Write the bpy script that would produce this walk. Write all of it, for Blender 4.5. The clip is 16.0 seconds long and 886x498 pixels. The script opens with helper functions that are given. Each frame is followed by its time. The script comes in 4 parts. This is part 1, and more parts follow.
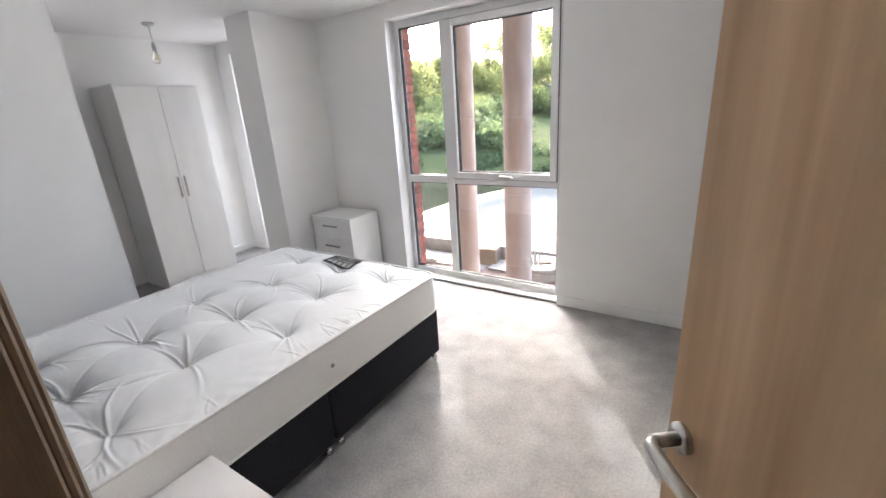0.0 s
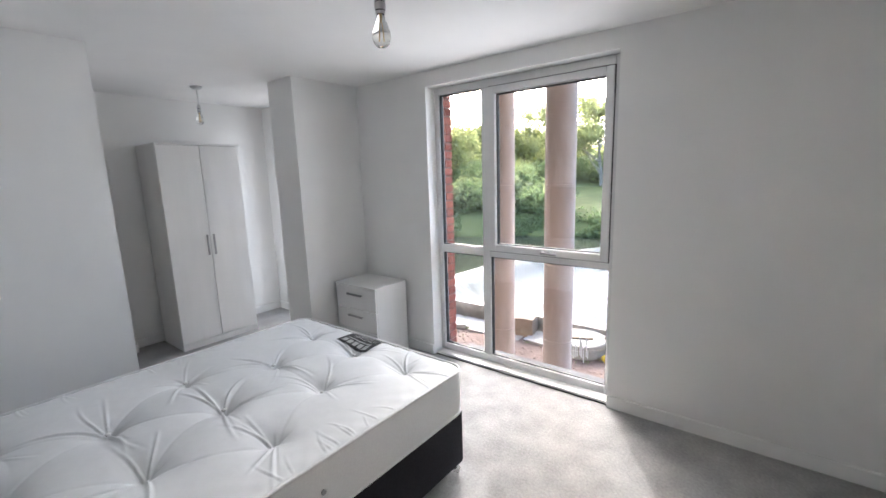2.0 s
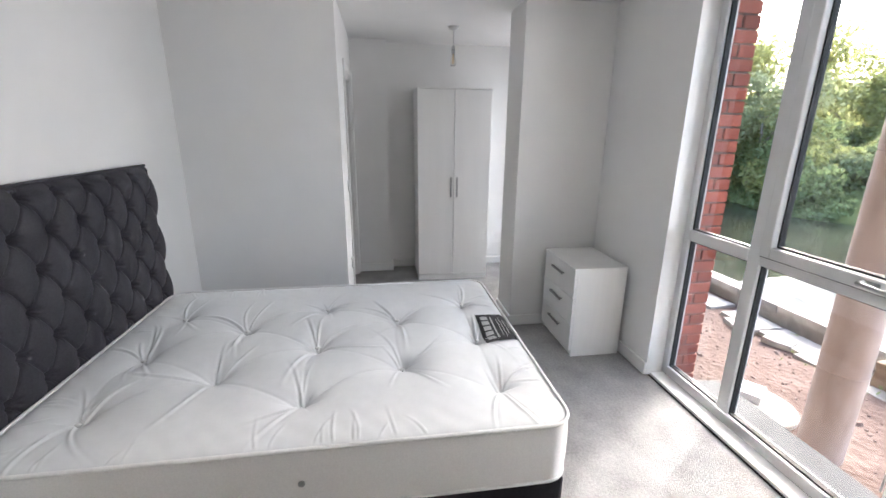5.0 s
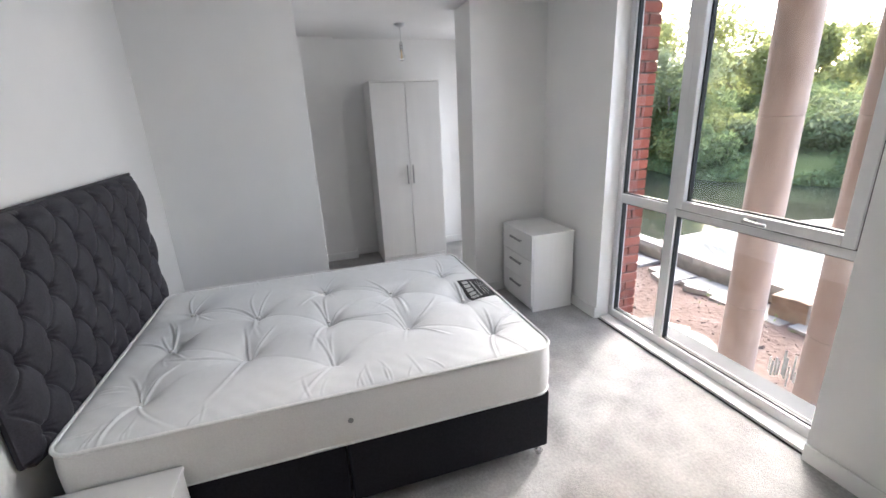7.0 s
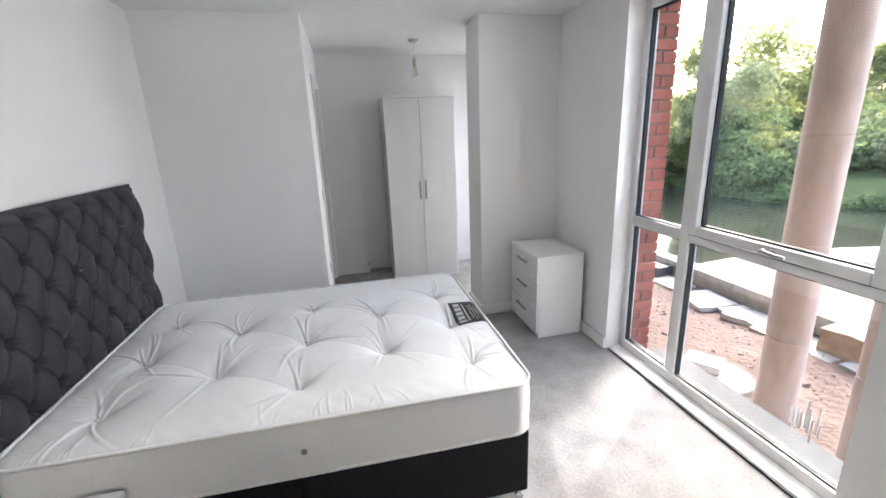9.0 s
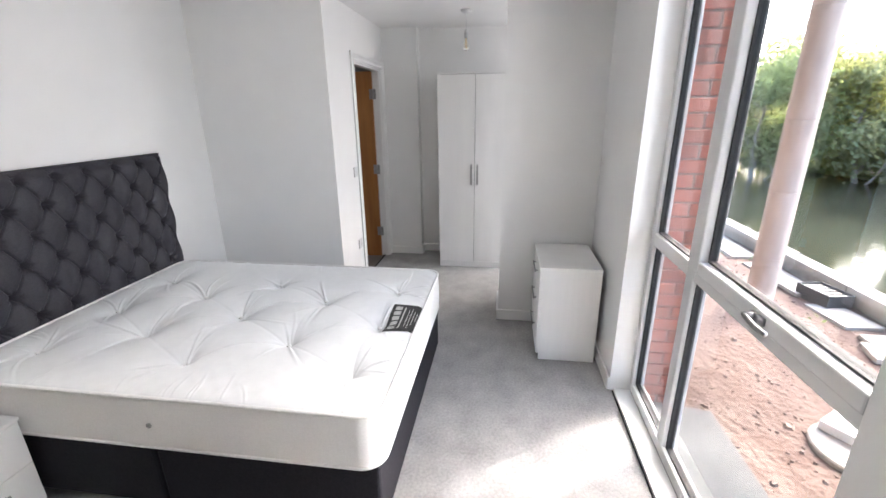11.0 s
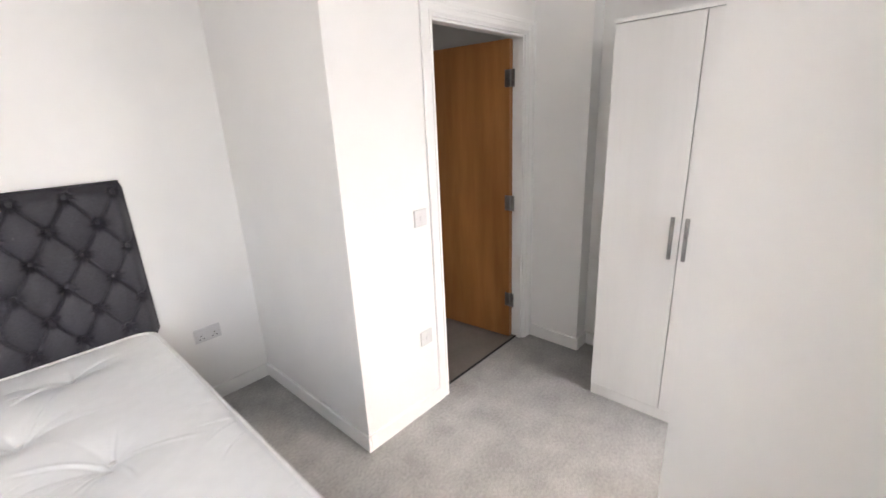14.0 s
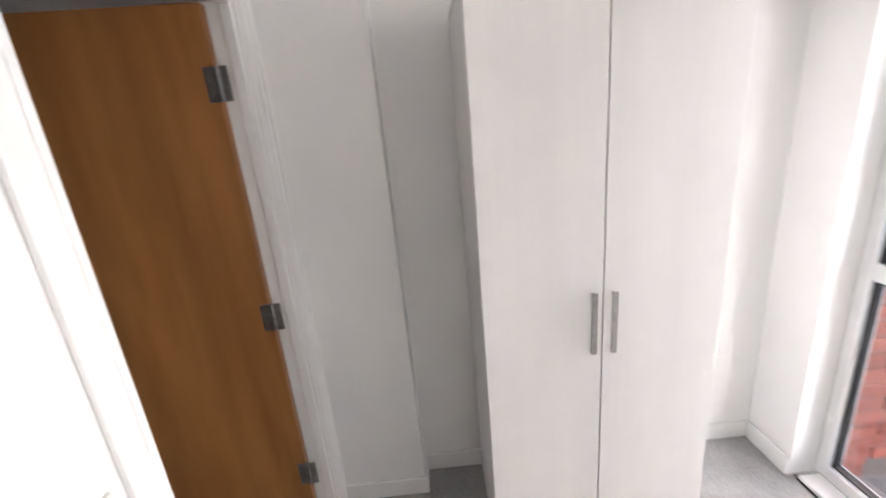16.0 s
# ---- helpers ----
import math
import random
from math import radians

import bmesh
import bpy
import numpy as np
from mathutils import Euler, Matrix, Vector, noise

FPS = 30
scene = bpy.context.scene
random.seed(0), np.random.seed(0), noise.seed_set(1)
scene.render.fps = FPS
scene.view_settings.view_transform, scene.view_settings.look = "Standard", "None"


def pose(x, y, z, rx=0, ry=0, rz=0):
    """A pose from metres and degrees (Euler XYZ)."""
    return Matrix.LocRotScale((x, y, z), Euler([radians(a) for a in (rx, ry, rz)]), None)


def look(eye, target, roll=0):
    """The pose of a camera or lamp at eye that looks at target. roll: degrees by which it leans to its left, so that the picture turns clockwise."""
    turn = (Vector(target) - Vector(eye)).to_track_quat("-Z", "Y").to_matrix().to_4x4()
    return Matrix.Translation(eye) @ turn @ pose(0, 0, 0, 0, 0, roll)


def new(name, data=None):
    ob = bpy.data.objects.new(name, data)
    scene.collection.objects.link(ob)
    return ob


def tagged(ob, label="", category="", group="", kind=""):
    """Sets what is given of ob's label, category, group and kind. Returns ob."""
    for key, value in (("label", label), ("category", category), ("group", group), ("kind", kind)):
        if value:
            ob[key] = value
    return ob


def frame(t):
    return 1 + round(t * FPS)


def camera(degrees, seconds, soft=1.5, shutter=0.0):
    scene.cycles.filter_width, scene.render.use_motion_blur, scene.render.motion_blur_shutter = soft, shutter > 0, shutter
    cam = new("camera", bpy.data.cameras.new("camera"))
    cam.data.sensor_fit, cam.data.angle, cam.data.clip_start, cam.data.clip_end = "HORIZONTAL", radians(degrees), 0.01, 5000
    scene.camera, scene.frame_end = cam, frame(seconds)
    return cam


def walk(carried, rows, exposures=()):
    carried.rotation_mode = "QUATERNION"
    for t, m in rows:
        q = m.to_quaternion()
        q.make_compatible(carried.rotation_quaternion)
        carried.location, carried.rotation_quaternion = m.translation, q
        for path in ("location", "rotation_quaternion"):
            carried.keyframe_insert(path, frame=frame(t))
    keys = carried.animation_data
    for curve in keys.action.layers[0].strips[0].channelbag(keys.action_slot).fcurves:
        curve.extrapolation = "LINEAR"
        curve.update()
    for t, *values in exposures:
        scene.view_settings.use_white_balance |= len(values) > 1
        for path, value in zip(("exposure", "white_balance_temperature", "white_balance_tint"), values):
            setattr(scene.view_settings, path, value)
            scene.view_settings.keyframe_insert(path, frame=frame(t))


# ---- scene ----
cam = camera(92.9, 16.0, shutter=0.35)
PATH = [
    (0, (0.42, 0.429, 1.587), (-0.639, 2.004, 0.957), -3.8),
    (0.5, (0.45, 0.407, 1.604), (-0.62, 2.017, 1.09), -3.7),
    (1, (0.443, 0.437, 1.614), (-0.678, 2.03, 1.16), -4.0),
    (1.5, (0.382, 0.542, 1.606), (-0.825, 2.077, 1.169), -3.5),
    (2, (0.227, 0.756, 1.621), (-0.998, 2.298, 1.271), -1.8),
    (2.5, (0.092, 1.024, 1.596), (-1.261, 2.447, 1.215), -1.3),
    (3, (-0.002, 1.304, 1.609), (-1.418, 2.673, 1.259), -0.9),
    (3.5, (-0.065, 1.536, 1.592), (-1.51, 2.858, 1.187), 0.2),
    (4, (-0.055, 1.707, 1.599), (-1.708, 2.749, 1.171), 1.2),
    (4.5, (0.087, 1.84, 1.585), (-1.788, 2.283, 1.048), 1.1),
    (4.7, (0.114, 1.837, 1.571), (-1.793, 2.11, 1.032), 0.6),
    (7, (0.447, 1.52, 1.611), (-1.379, 2.068, 1.006), -2.8),
    (7.5, (0.446, 1.493, 1.608), (-1.388, 2.055, 1.043), -2.4),
    (8, (0.435, 1.494, 1.599), (-1.418, 2.036, 1.076), -2.1),
    (8.2, (0.445, 1.524, 1.592), (-1.421, 2.038, 1.088), -2.3),
    (10.3, (0.242, 2.454, 1.624), (-1.647, 2.605, 0.985), -1.7),
    (10.5, (0.222, 2.565, 1.616), (-1.693, 2.59, 1.041), -2.4),
    (11, (0.17, 2.863, 1.625), (-1.711, 2.59, 1.003), -0.7),
    (11.5, (-0.014, 3.01, 1.603), (-1.889, 2.627, 1.024), -1.2),
    (12, (-0.372, 3.089, 1.612), (-2.235, 2.619, 1.06), -1.5),
    (12.5, (-0.805, 3.133, 1.613), (-2.586, 2.413, 1.056), -1.3),
    (13, (-1.241, 3.148, 1.565), (-2.931, 2.229, 1.018), -2.6),
    (13.5, (-1.654, 3.106, 1.584), (-3.273, 2.079, 1.015), -3.2),
    (14, (-2.04, 3.034, 1.598), (-3.435, 1.737, 0.998), -2.7),
    (14.5, (-2.376, 2.833, 1.598), (-3.825, 1.587, 1.009), -2.3),
    (15, (-2.668, 2.602, 1.611), (-4.247, 1.532, 1.01), -3.2),
    (15.5, (-2.882, 2.356, 1.618), (-4.694, 1.702, 1.084), -2.9),
    (16, (-3.001, 2.077, 1.65), (-4.91, 2.112, 1.053), -5.3),
]
EXPOSURES = [(0, 3.86, 5950, 12), (1.2, 3.8, 5900, 12), (2.0, 3.55, 5750, 10), (3, 3.6, 5750, 10), (4, 3.68, 5900, 11), (7, 3.62, 5850, 11), (9, 3.75, 5850, 11), (11, 3.92, 5950, 12), (12, 4.0, 6150, 12), (13, 4.06, 6350, 13), (13.5, 4.28, 6400, 13), (14.3, 4.3, 6350, 14), (15, 4.16, 6350, 14), (15.6, 4.2, 6450, 14), (16, 4.42, 6300, 15)]
walk(cam, [(t, look(eye, target, roll)) for t, eye, target, roll in PATH], EXPOSURES)

# ---- world and sun ----
SUN_AZ, SUN_EL = -33.5, 36.0
world = bpy.data.worlds.new("world")
scene.world = world
world.use_nodes = True
sky = world.node_tree.nodes.new("ShaderNodeTexSky")
sky.sky_type, sky.sun_disc = "NISHITA", False
sky.sun_elevation, sky.sun_rotation = radians(SUN_EL), radians(SUN_AZ)
sky.air_density, sky.dust_density, sky.ozone_density = 1.0, 5.0, 1.0
world.node_tree.links.new(sky.outputs[0], world.node_tree.nodes["Background"].inputs[0])
world.node_tree.nodes["Background"].inputs[1].default_value = 0.15
sun = new("sun", bpy.data.lights.new("sun", "SUN"))
sun.data.energy, sun.data.angle, sun.data.color = 0.19, radians(0.6), (1.0, 0.95, 0.88)
a, e = radians(SUN_AZ), radians(SUN_EL)
sun.matrix_world = look((40 * math.sin(a) * math.cos(e), 40 * math.cos(a) * math.cos(e), 40 * math.sin(e)), (0, 0, 0))


# Added area lamps inside the two tall window openings, standing in for sky light.
for lx, width, low, watts in ((-1.35, 1.45, 1.0, 1.12), (-4.05, 0.66, 0.15, 0.70)):
    lamp = new("window_daylight", bpy.data.lights.new("window_daylight", "AREA"))
    lamp.data.shape, lamp.data.size, lamp.data.size_y = "RECTANGLE", width, 2.27 - low
    lamp.data.energy, lamp.data.color = watts, (1.0, 0.96, 0.91)
    lamp.data.spread = radians(150)
    lamp.matrix_world = look((lx, 3.62, (2.27 + low) / 2), (lx, 2.0, (2.27 + low) / 2))


# ---- materials ----
def surface(name, c1, c2, scale=6.0, rough=0.6, bump=0.0, bscale=80.0, metal=0.0, stretch=(1, 1, 1), rough2=None, big=0.8, bigamt=0.12, spec=0.5, transmission=0.0, island=0.0, objrand=0.0, sheen=0.0, translucent=0.0, bdist=0.01):
    """Two colours mixed by grain, shifted again by a broad cloud; roughness and relief from the same grain."""
    m = bpy.data.materials.new(name)
    m.use_nodes = True
    nt = m.node_tree
    n, link = nt.nodes, nt.links.new
    b = n["Principled BSDF"]
    co = n.new("ShaderNodeTexCoord")
    mp = n.new("ShaderNodeMapping")
    mp.inputs["Scale"].default_value = stretch
    link(co.outputs["Object"], mp.inputs[0])
    t1 = n.new("ShaderNodeTexNoise")
    t1.inputs["Scale"].default_value, t1.inputs["Detail"].default_value = scale, 5
    link(mp.outputs[0], t1.inputs["Vector"])
    ramp = n.new("ShaderNodeMapRange")
    ramp.inputs[1].default_value, ramp.inputs[2].default_value = 0.32, 0.68
    link(t1.outputs["Fac"], ramp.inputs[0])
    mix = n.new("ShaderNodeMix")
    mix.data_type = "RGBA"
    mix.inputs[6].default_value, mix.inputs[7].default_value = (*c1, 1), (*c2, 1)
    link(ramp.outputs[0], mix.inputs[0])
    t2 = n.new("ShaderNodeTexNoise")
    t2.inputs["Scale"].default_value, t2.inputs["Detail"].default_value = big, 3
    link(mp.outputs[0], t2.inputs["Vector"])
    value = n.new("ShaderNodeMapRange")
    value.inputs[1].default_value, value.inputs[2].default_value = 0.3, 0.7
    value.inputs[3].default_value, value.inputs[4].default_value = 1 - bigamt, 1 + bigamt
    link(t2.outputs["Fac"], value.inputs[0])
    hsv = n.new("ShaderNodeHueSaturation")
    link(mix.outputs[2], hsv.inputs["Color"])
    out = value.outputs[0]
    for amount, node, socket in ((island, "ShaderNodeNewGeometry", "Random Per Island"), (objrand, "ShaderNodeObjectInfo", "Random")):
        if amount:
            g = n.new(node)
            r = n.new("ShaderNodeMapRange")
            r.inputs[3].default_value, r.inputs[4].default_value = 1 - amount, 1 + amount
            link(g.outputs[socket], r.inputs[0])
            mul = n.new("ShaderNodeMath")
            mul.operation = "MULTIPLY"
            link(out, mul.inputs[0])
            link(r.outputs[0], mul.inputs[1])
            out = mul.outputs[0]
    link(out, hsv.inputs["Value"])
    link(hsv.outputs[0], b.inputs["Base Color"])
    rr = n.new("ShaderNodeMapRange")
    rr.inputs[3].default_value, rr.inputs[4].default_value = rough, rough2 if rough2 is not None else min(1, rough + 0.08)
    link(t1.outputs["Fac"], rr.inputs[0])
    link(rr.outputs[0], b.inputs["Roughness"])
    b.inputs["Metallic"].default_value = metal
    b.inputs["Specular IOR Level"].default_value = spec
    b.inputs["Transmission Weight"].default_value = transmission
    b.inputs["Sheen Weight"].default_value = sheen
    if bump:
        t3 = n.new("ShaderNodeTexNoise")
        t3.inputs["Scale"].default_value, t3.inputs["Detail"].default_value = bscale, 4
        link(mp.outputs[0], t3.inputs["Vector"])
        bp = n.new("ShaderNodeBump")
        bp.inputs["Strength"].default_value, bp.inputs["Distance"].default_value = bump, bdist
        link(t3.outputs["Fac"], bp.inputs["Height"])
        link(bp.outputs[0], b.inputs["Normal"])
    if translucent:
        tr = n.new("ShaderNodeBsdfTranslucent")
        link(hsv.outputs[0], tr.inputs[0])
        ms = n.new("ShaderNodeMixShader")
        ms.inputs[0].default_value = translucent
        link(b.outputs[0], ms.inputs[1])
        link(tr.outputs[0], ms.inputs[2])
        link(ms.outputs[0], n["Material Output"].inputs[0])
    return m


PAINT = surface("wall_paint", (0.80, 0.797, 0.788), (0.825, 0.822, 0.812), 3.0, 0.55, 0.06, 130, big=0.6, bigamt=0.025, rough2=0.7)
CEILING = surface("ceiling_paint", (0.80, 0.797, 0.79), (0.825, 0.822, 0.815), 3.0, 0.75, 0.05, 120, bigamt=0.02)
GLOSS = surface("white_gloss_paint", (0.82, 0.82, 0.81), (0.85, 0.85, 0.84), 5.0, 0.25, 0.03, 60, bigamt=0.02)
UPVC = surface("white_frame_plastic", (0.68, 0.68, 0.68), (0.73, 0.73, 0.73), 8.0, 0.22, 0.02, 40, bigamt=0.02)
GASKET = surface("black_rubber_gasket", (0.015, 0.015, 0.016), (0.03, 0.03, 0.03), 30, 0.6)
CARPET = surface("grey_carpet", (0.35, 0.345, 0.34), (0.445, 0.438, 0.431), 70.0, 0.95, 0.8, 170, big=6.0, bigamt=0.14, spec=0.1, bdist=0.010)
HALL_CARPET = surface("dark_hall_carpet", (0.20, 0.175, 0.155), (0.27, 0.24, 0.215), 190.0, 0.95, 0.8, 240, big=2.0, bigamt=0.14, spec=0.1)
# One oak veneer in two tones: lit for door_1, shaded for door_2.
OAK_LIT = surface("oak_veneer_lit", (0.55, 0.335, 0.175), (0.78, 0.54, 0.325), 4.2, 0.38, 0.05, 60, stretch=(5, 5, 0.28), big=1.0, bigamt=0.15)
OAK_SHADED = surface("oak_veneer_shaded", (0.31, 0.125, 0.034), (0.41, 0.18, 0.052), 3.2, 0.4, 0.05, 60, stretch=(4, 4, 0.5), big=1.4, bigamt=0.10)
LINING = surface("stained_door_lining", (0.37, 0.275, 0.205), (0.43, 0.33, 0.25), 9.0, 0.4, 0.06, 60, stretch=(6, 6, 0.5), bigamt=0.08)
STEEL = surface("satin_steel", (0.55, 0.54, 0.52), (0.66, 0.65, 0.63), 40, 0.28, 0.03, 200, metal=1.0)
NICKEL = surface("brushed_dark_nickel", (0.30, 0.30, 0.305), (0.40, 0.40, 0.40), 60, 0.3, 0.04, 300, metal=1.0)
CHROME = surface("chrome", (0.75, 0.75, 0.75), (0.85, 0.85, 0.85), 30, 0.1, metal=1.0)
BOARD = surface("white_woodgrain_board", (0.80, 0.795, 0.785), (0.812, 0.807, 0.797), 7.0, 0.42, 0.03, 40, stretch=(8, 8, 0.6), bigamt=0.03)
# Near-black for gaps, slots and joints; also paints shade inside the cabinets.
SHADOWLINE = surface("dark_gap_and_shade", (0.02, 0.02, 0.02), (0.04, 0.04, 0.04), 20, 0.8)
DAMASK = surface("white_mattress_cover", (0.79, 0.803, 0.81), (0.825, 0.838, 0.845), 22.0, 0.36, 0.05, 300, bigamt=0.02, sheen=0.2, bdist=0.003)
BORDER = surface("mattress_border_fabric", (0.78, 0.775, 0.765), (0.84, 0.835, 0.825), 160.0, 0.55, 0.25, 260, bigamt=0.02, bdist=0.003)
PIPING = surface("white_tape_piping", (0.74, 0.74, 0.735), (0.82, 0.82, 0.81), 60.0, 0.6, 0.2, 200)
LABEL = surface("black_woven_label", (0.012, 0.012, 0.013), (0.03, 0.03, 0.03), 90, 0.5, 0.1, 300)
SILVER = surface("silver_thread", (0.42, 0.42, 0.41), (0.60, 0.60, 0.58), 120, 0.4)
DIVAN = surface("black_faux_suede", (0.011, 0.010, 0.014), (0.018, 0.017, 0.022), 120.0, 0.8, 0.2, 300, bigamt=0.12, spec=0.25, bdist=0.003)
VELVET = surface("charcoal_upholstery", (0.030, 0.029, 0.036), (0.045, 0.043, 0.053), 160.0, 0.5, 0.2, 320, big=2.5, bigamt=0.10, spec=0.3, bdist=0.003)
PLASTIC = surface("white_plastic", (0.60, 0.60, 0.605), (0.65, 0.65, 0.655), 20, 0.3)
HOLDER = surface("grey_white_plastic", (0.50, 0.50, 0.50), (0.6, 0.6, 0.6), 20, 0.35)
FILAMENT = surface("filament_stem", (0.6, 0.45, 0.2), (0.8, 0.6, 0.3), 20, 0.4)
MORTAR = surface("grey_mortar", (0.12, 0.10, 0.09), (0.22, 0.19, 0.17), 60, 0.9, 0.4, 120)
BRICK = surface("red_brick", (0.33, 0.085, 0.055), (0.43, 0.135, 0.09), 28, 0.85, 0.5, 90, objrand=0.22, bigamt=0.1)
STONE = surface("pink_sandstone", (0.43, 0.355, 0.31), (0.53, 0.455, 0.405), 7, 0.8, 0.25, 60, stretch=(1, 1, 0.35), big=0.9, bigamt=0.16)
PRECAST = surface("grey_precast_cill", (0.046, 0.051, 0.057), (0.065, 0.071, 0.078), 12, 0.7, 0.2, 80)
CONCRETE = surface("pale_concrete", (0.26, 0.24, 0.205), (0.37, 0.345, 0.305), 5, 0.85, 0.4, 40, bigamt=0.2, objrand=0.15)
TANSTONE = surface("tan_stone", (0.19, 0.14, 0.095), (0.27, 0.205, 0.145), 5, 0.85, 0.4, 40, bigamt=0.2, objrand=0.2)
SOIL = surface("red_soil", (0.085, 0.049, 0.036), (0.145, 0.10, 0.079), 2.4, 0.95, 0.9, 9, big=0.35, bigamt=0.25, bdist=0.06)
RUBBLE = surface("soil_rubble", (0.13, 0.092, 0.072), (0.24, 0.19, 0.162), 5, 0.9, 0.4, 30, island=0.35)
GRASS = surface("grass", (0.115, 0.125, 0.03), (0.165, 0.17, 0.05), 1.2, 0.9, 0.6, 8, big=0.15, bigamt=0.25, bdist=0.05)
LEAF_Y = surface("spring_leaves", (0.32, 0.33, 0.11), (0.40, 0.41, 0.17), 0.6, 0.6, island=0.25, translucent=0.62, big=0.2, bigamt=0.15)
LEAF_G = surface("green_leaves", (0.17, 0.22, 0.085), (0.26, 0.31, 0.13), 0.6, 0.6, island=0.3, translucent=0.55, big=0.25, bigamt=0.2)
LEAF_W = surface("willow_leaves", (0.23, 0.255, 0.12), (0.30, 0.33, 0.17), 0.6, 0.6, island=0.25, translucent=0.5, big=0.2, bigamt=0.15)
BARK = surface("grey_bark", (0.16, 0.14, 0.11), (0.26, 0.23, 0.19), 8, 0.9, 0.5, 20)
POOL = surface("dark_river_water", (0.030, 0.033, 0.022), (0.045, 0.048, 0.032), 0.4, 0.05, 0.22, 1.4, bdist=0.05, rough2=0.10, spec=0.3)
FOAM = surface("foaming_water", (0.05, 0.06, 0.062), (0.33, 0.34, 0.34), 1.4, 0.6, 0.8, 2.2, big=0.25, bigamt=0.2, bdist=0.12, spec=0.2)
FALL = surface("weir_sheet_water", (0.03, 0.034, 0.028), (0.17, 0.178, 0.165), 2.2, 0.45, 0.5, 4.0, spec=0.2, stretch=(0.25, 2.5, 0.25), bdist=0.05)
CRATE = surface("black_crate_plastic", (0.02, 0.022, 0.025), (0.045, 0.048, 0.05), 12, 0.5)
YELLOW = surface("yellow_plastic_sack", (0.62, 0.45, 0.02), (0.75, 0.58, 0.05), 8, 0.45, 0.4, 20)
SMUDGE = surface("adhesive_residue", (0.45, 0.45, 0.45), (0.55, 0.55, 0.55), 40, 0.6, translucent=0.4)


def clear_glass(name, tint, ior=1.45):
    m = bpy.data.materials.new(name)
    m.use_nodes = True
    b = m.node_tree.nodes["Principled BSDF"]
    b.inputs["Base Color"].default_value = (*tint, 1)
    b.inputs["Roughness"].default_value = 0.0
    b.inputs["IOR"].default_value = ior
    b.inputs["Transmission Weight"].default_value = 1.0
    return m


GLASS = clear_glass("window_glass", (0.77, 0.775, 0.765))
BULB = clear_glass("bulb_glass", (0.97, 0.96, 0.92))


# ---- mesh helpers ----
def slab(bm, x0, y0, z0, x1, y1, z1):
    m = Matrix.Translation(((x0 + x1) / 2, (y0 + y1) / 2, (z0 + z1) / 2)) @ Matrix.Diagonal((abs(x1 - x0), abs(y1 - y0), abs(z1 - z0), 1))
    return bmesh.ops.create_cube(bm, size=1, matrix=m)["verts"]


def rod(bm, p0, p1, r0, r1=None, seg=16):
    p0, p1 = Vector(p0), Vector(p1)
    m = Matrix.Translation((p0 + p1) / 2) @ (p1 - p0).to_track_quat("Z", "Y").to_matrix().to_4x4()
    return bmesh.ops.create_cone(bm, cap_ends=True, segments=seg, radius1=r0, radius2=r0 if r1 is None else r1, depth=(p1 - p0).length, matrix=m)["verts"]


def tube(bm, pts, r, seg=8, closed=False):
    """A round tube along a line of points."""
    pts = [Vector(p) for p in pts]
    rings, count = [], len(pts)
    for i, p in enumerate(pts):
        ahead = pts[(i + 1) % count] if closed or i < count - 1 else p
        back = pts[i - 1] if closed or i > 0 else p
        q = (ahead - back).to_track_quat("Z", "Y")
        rings.append([bm.verts.new(p + q @ Vector((r * math.cos(k * math.tau / seg), r * math.sin(k * math.tau / seg), 0))) for k in range(seg)])
    for i in range(count if closed else count - 1):
        a, b = rings[i], rings[(i + 1) % count]
        off = 0
        if closed and i == count - 1:
            off = min(range(seg), key=lambda s: (a[0].co - b[s].co).length)
        for k in range(seg):
            bm.faces.new((a[k], a[(k + 1) % seg], b[(k + 1 + off) % seg], b[(k + off) % seg]))
    if not closed:
        bm.faces.new(rings[0][::-1])
        bm.faces.new(rings[-1])


def lathe(bm, profile, seg=24, at=(0, 0, 0)):
    """A turned body from (radius, height) pairs, about z."""
    rings = [[bm.verts.new((at[0] + r * math.cos(k * math.tau / seg), at[1] + r * math.sin(k * math.tau / seg), at[2] + z)) for k in range(seg)] for r, z in profile]
    for a, b in zip(rings, rings[1:]):
        for k in range(seg):
            bm.faces.new((a[k], a[(k + 1) % seg], b[(k + 1) % seg], b[k]))
    bm.faces.new(rings[0][::-1])
    bm.faces.new(rings[-1])


def ease(bm, r=0.003, seg=2):
    edges = [e for e in bm.edges if len(e.link_faces) == 2 and e.calc_face_angle(0) > 0.6]
    bmesh.ops.bevel(bm, geom=edges, offset=r, segments=seg, affect="EDGES", profile=0.5, clamp_overlap=True)


def to_mesh(name, bm, material, smooth=False):
    bmesh.ops.recalc_face_normals(bm, faces=bm.faces)
    me = bpy.data.meshes.new(name)
    bm.to_mesh(me)
    bm.free()
    for m in material if isinstance(material, (list, tuple)) else [material]:
        me.materials.append(m)
    if smooth:
        for p in me.polygons:
            p.use_smooth = True
    return me


def part(name, bm, material, parent, label="", smooth=False):
    ob = new(name, to_mesh(name, bm, material, smooth))
    ob.parent = parent
    if label:
        ob["label"] = label
    return ob


def thing(name, label, category, m=None, group="", kind=""):
    ob = new(name)
    ob.empty_display_size = 0.1
    if m is not None:
        ob.matrix_world = m
    return tagged(ob, label, category, group, kind)


def box_part(name, lo, hi, material, parent, label="", r=0.003):
    bm = bmesh.new()
    slab(bm, *lo, *hi)
    if r:
        ease(bm, r)
    return part(name, bm, material, parent, label)


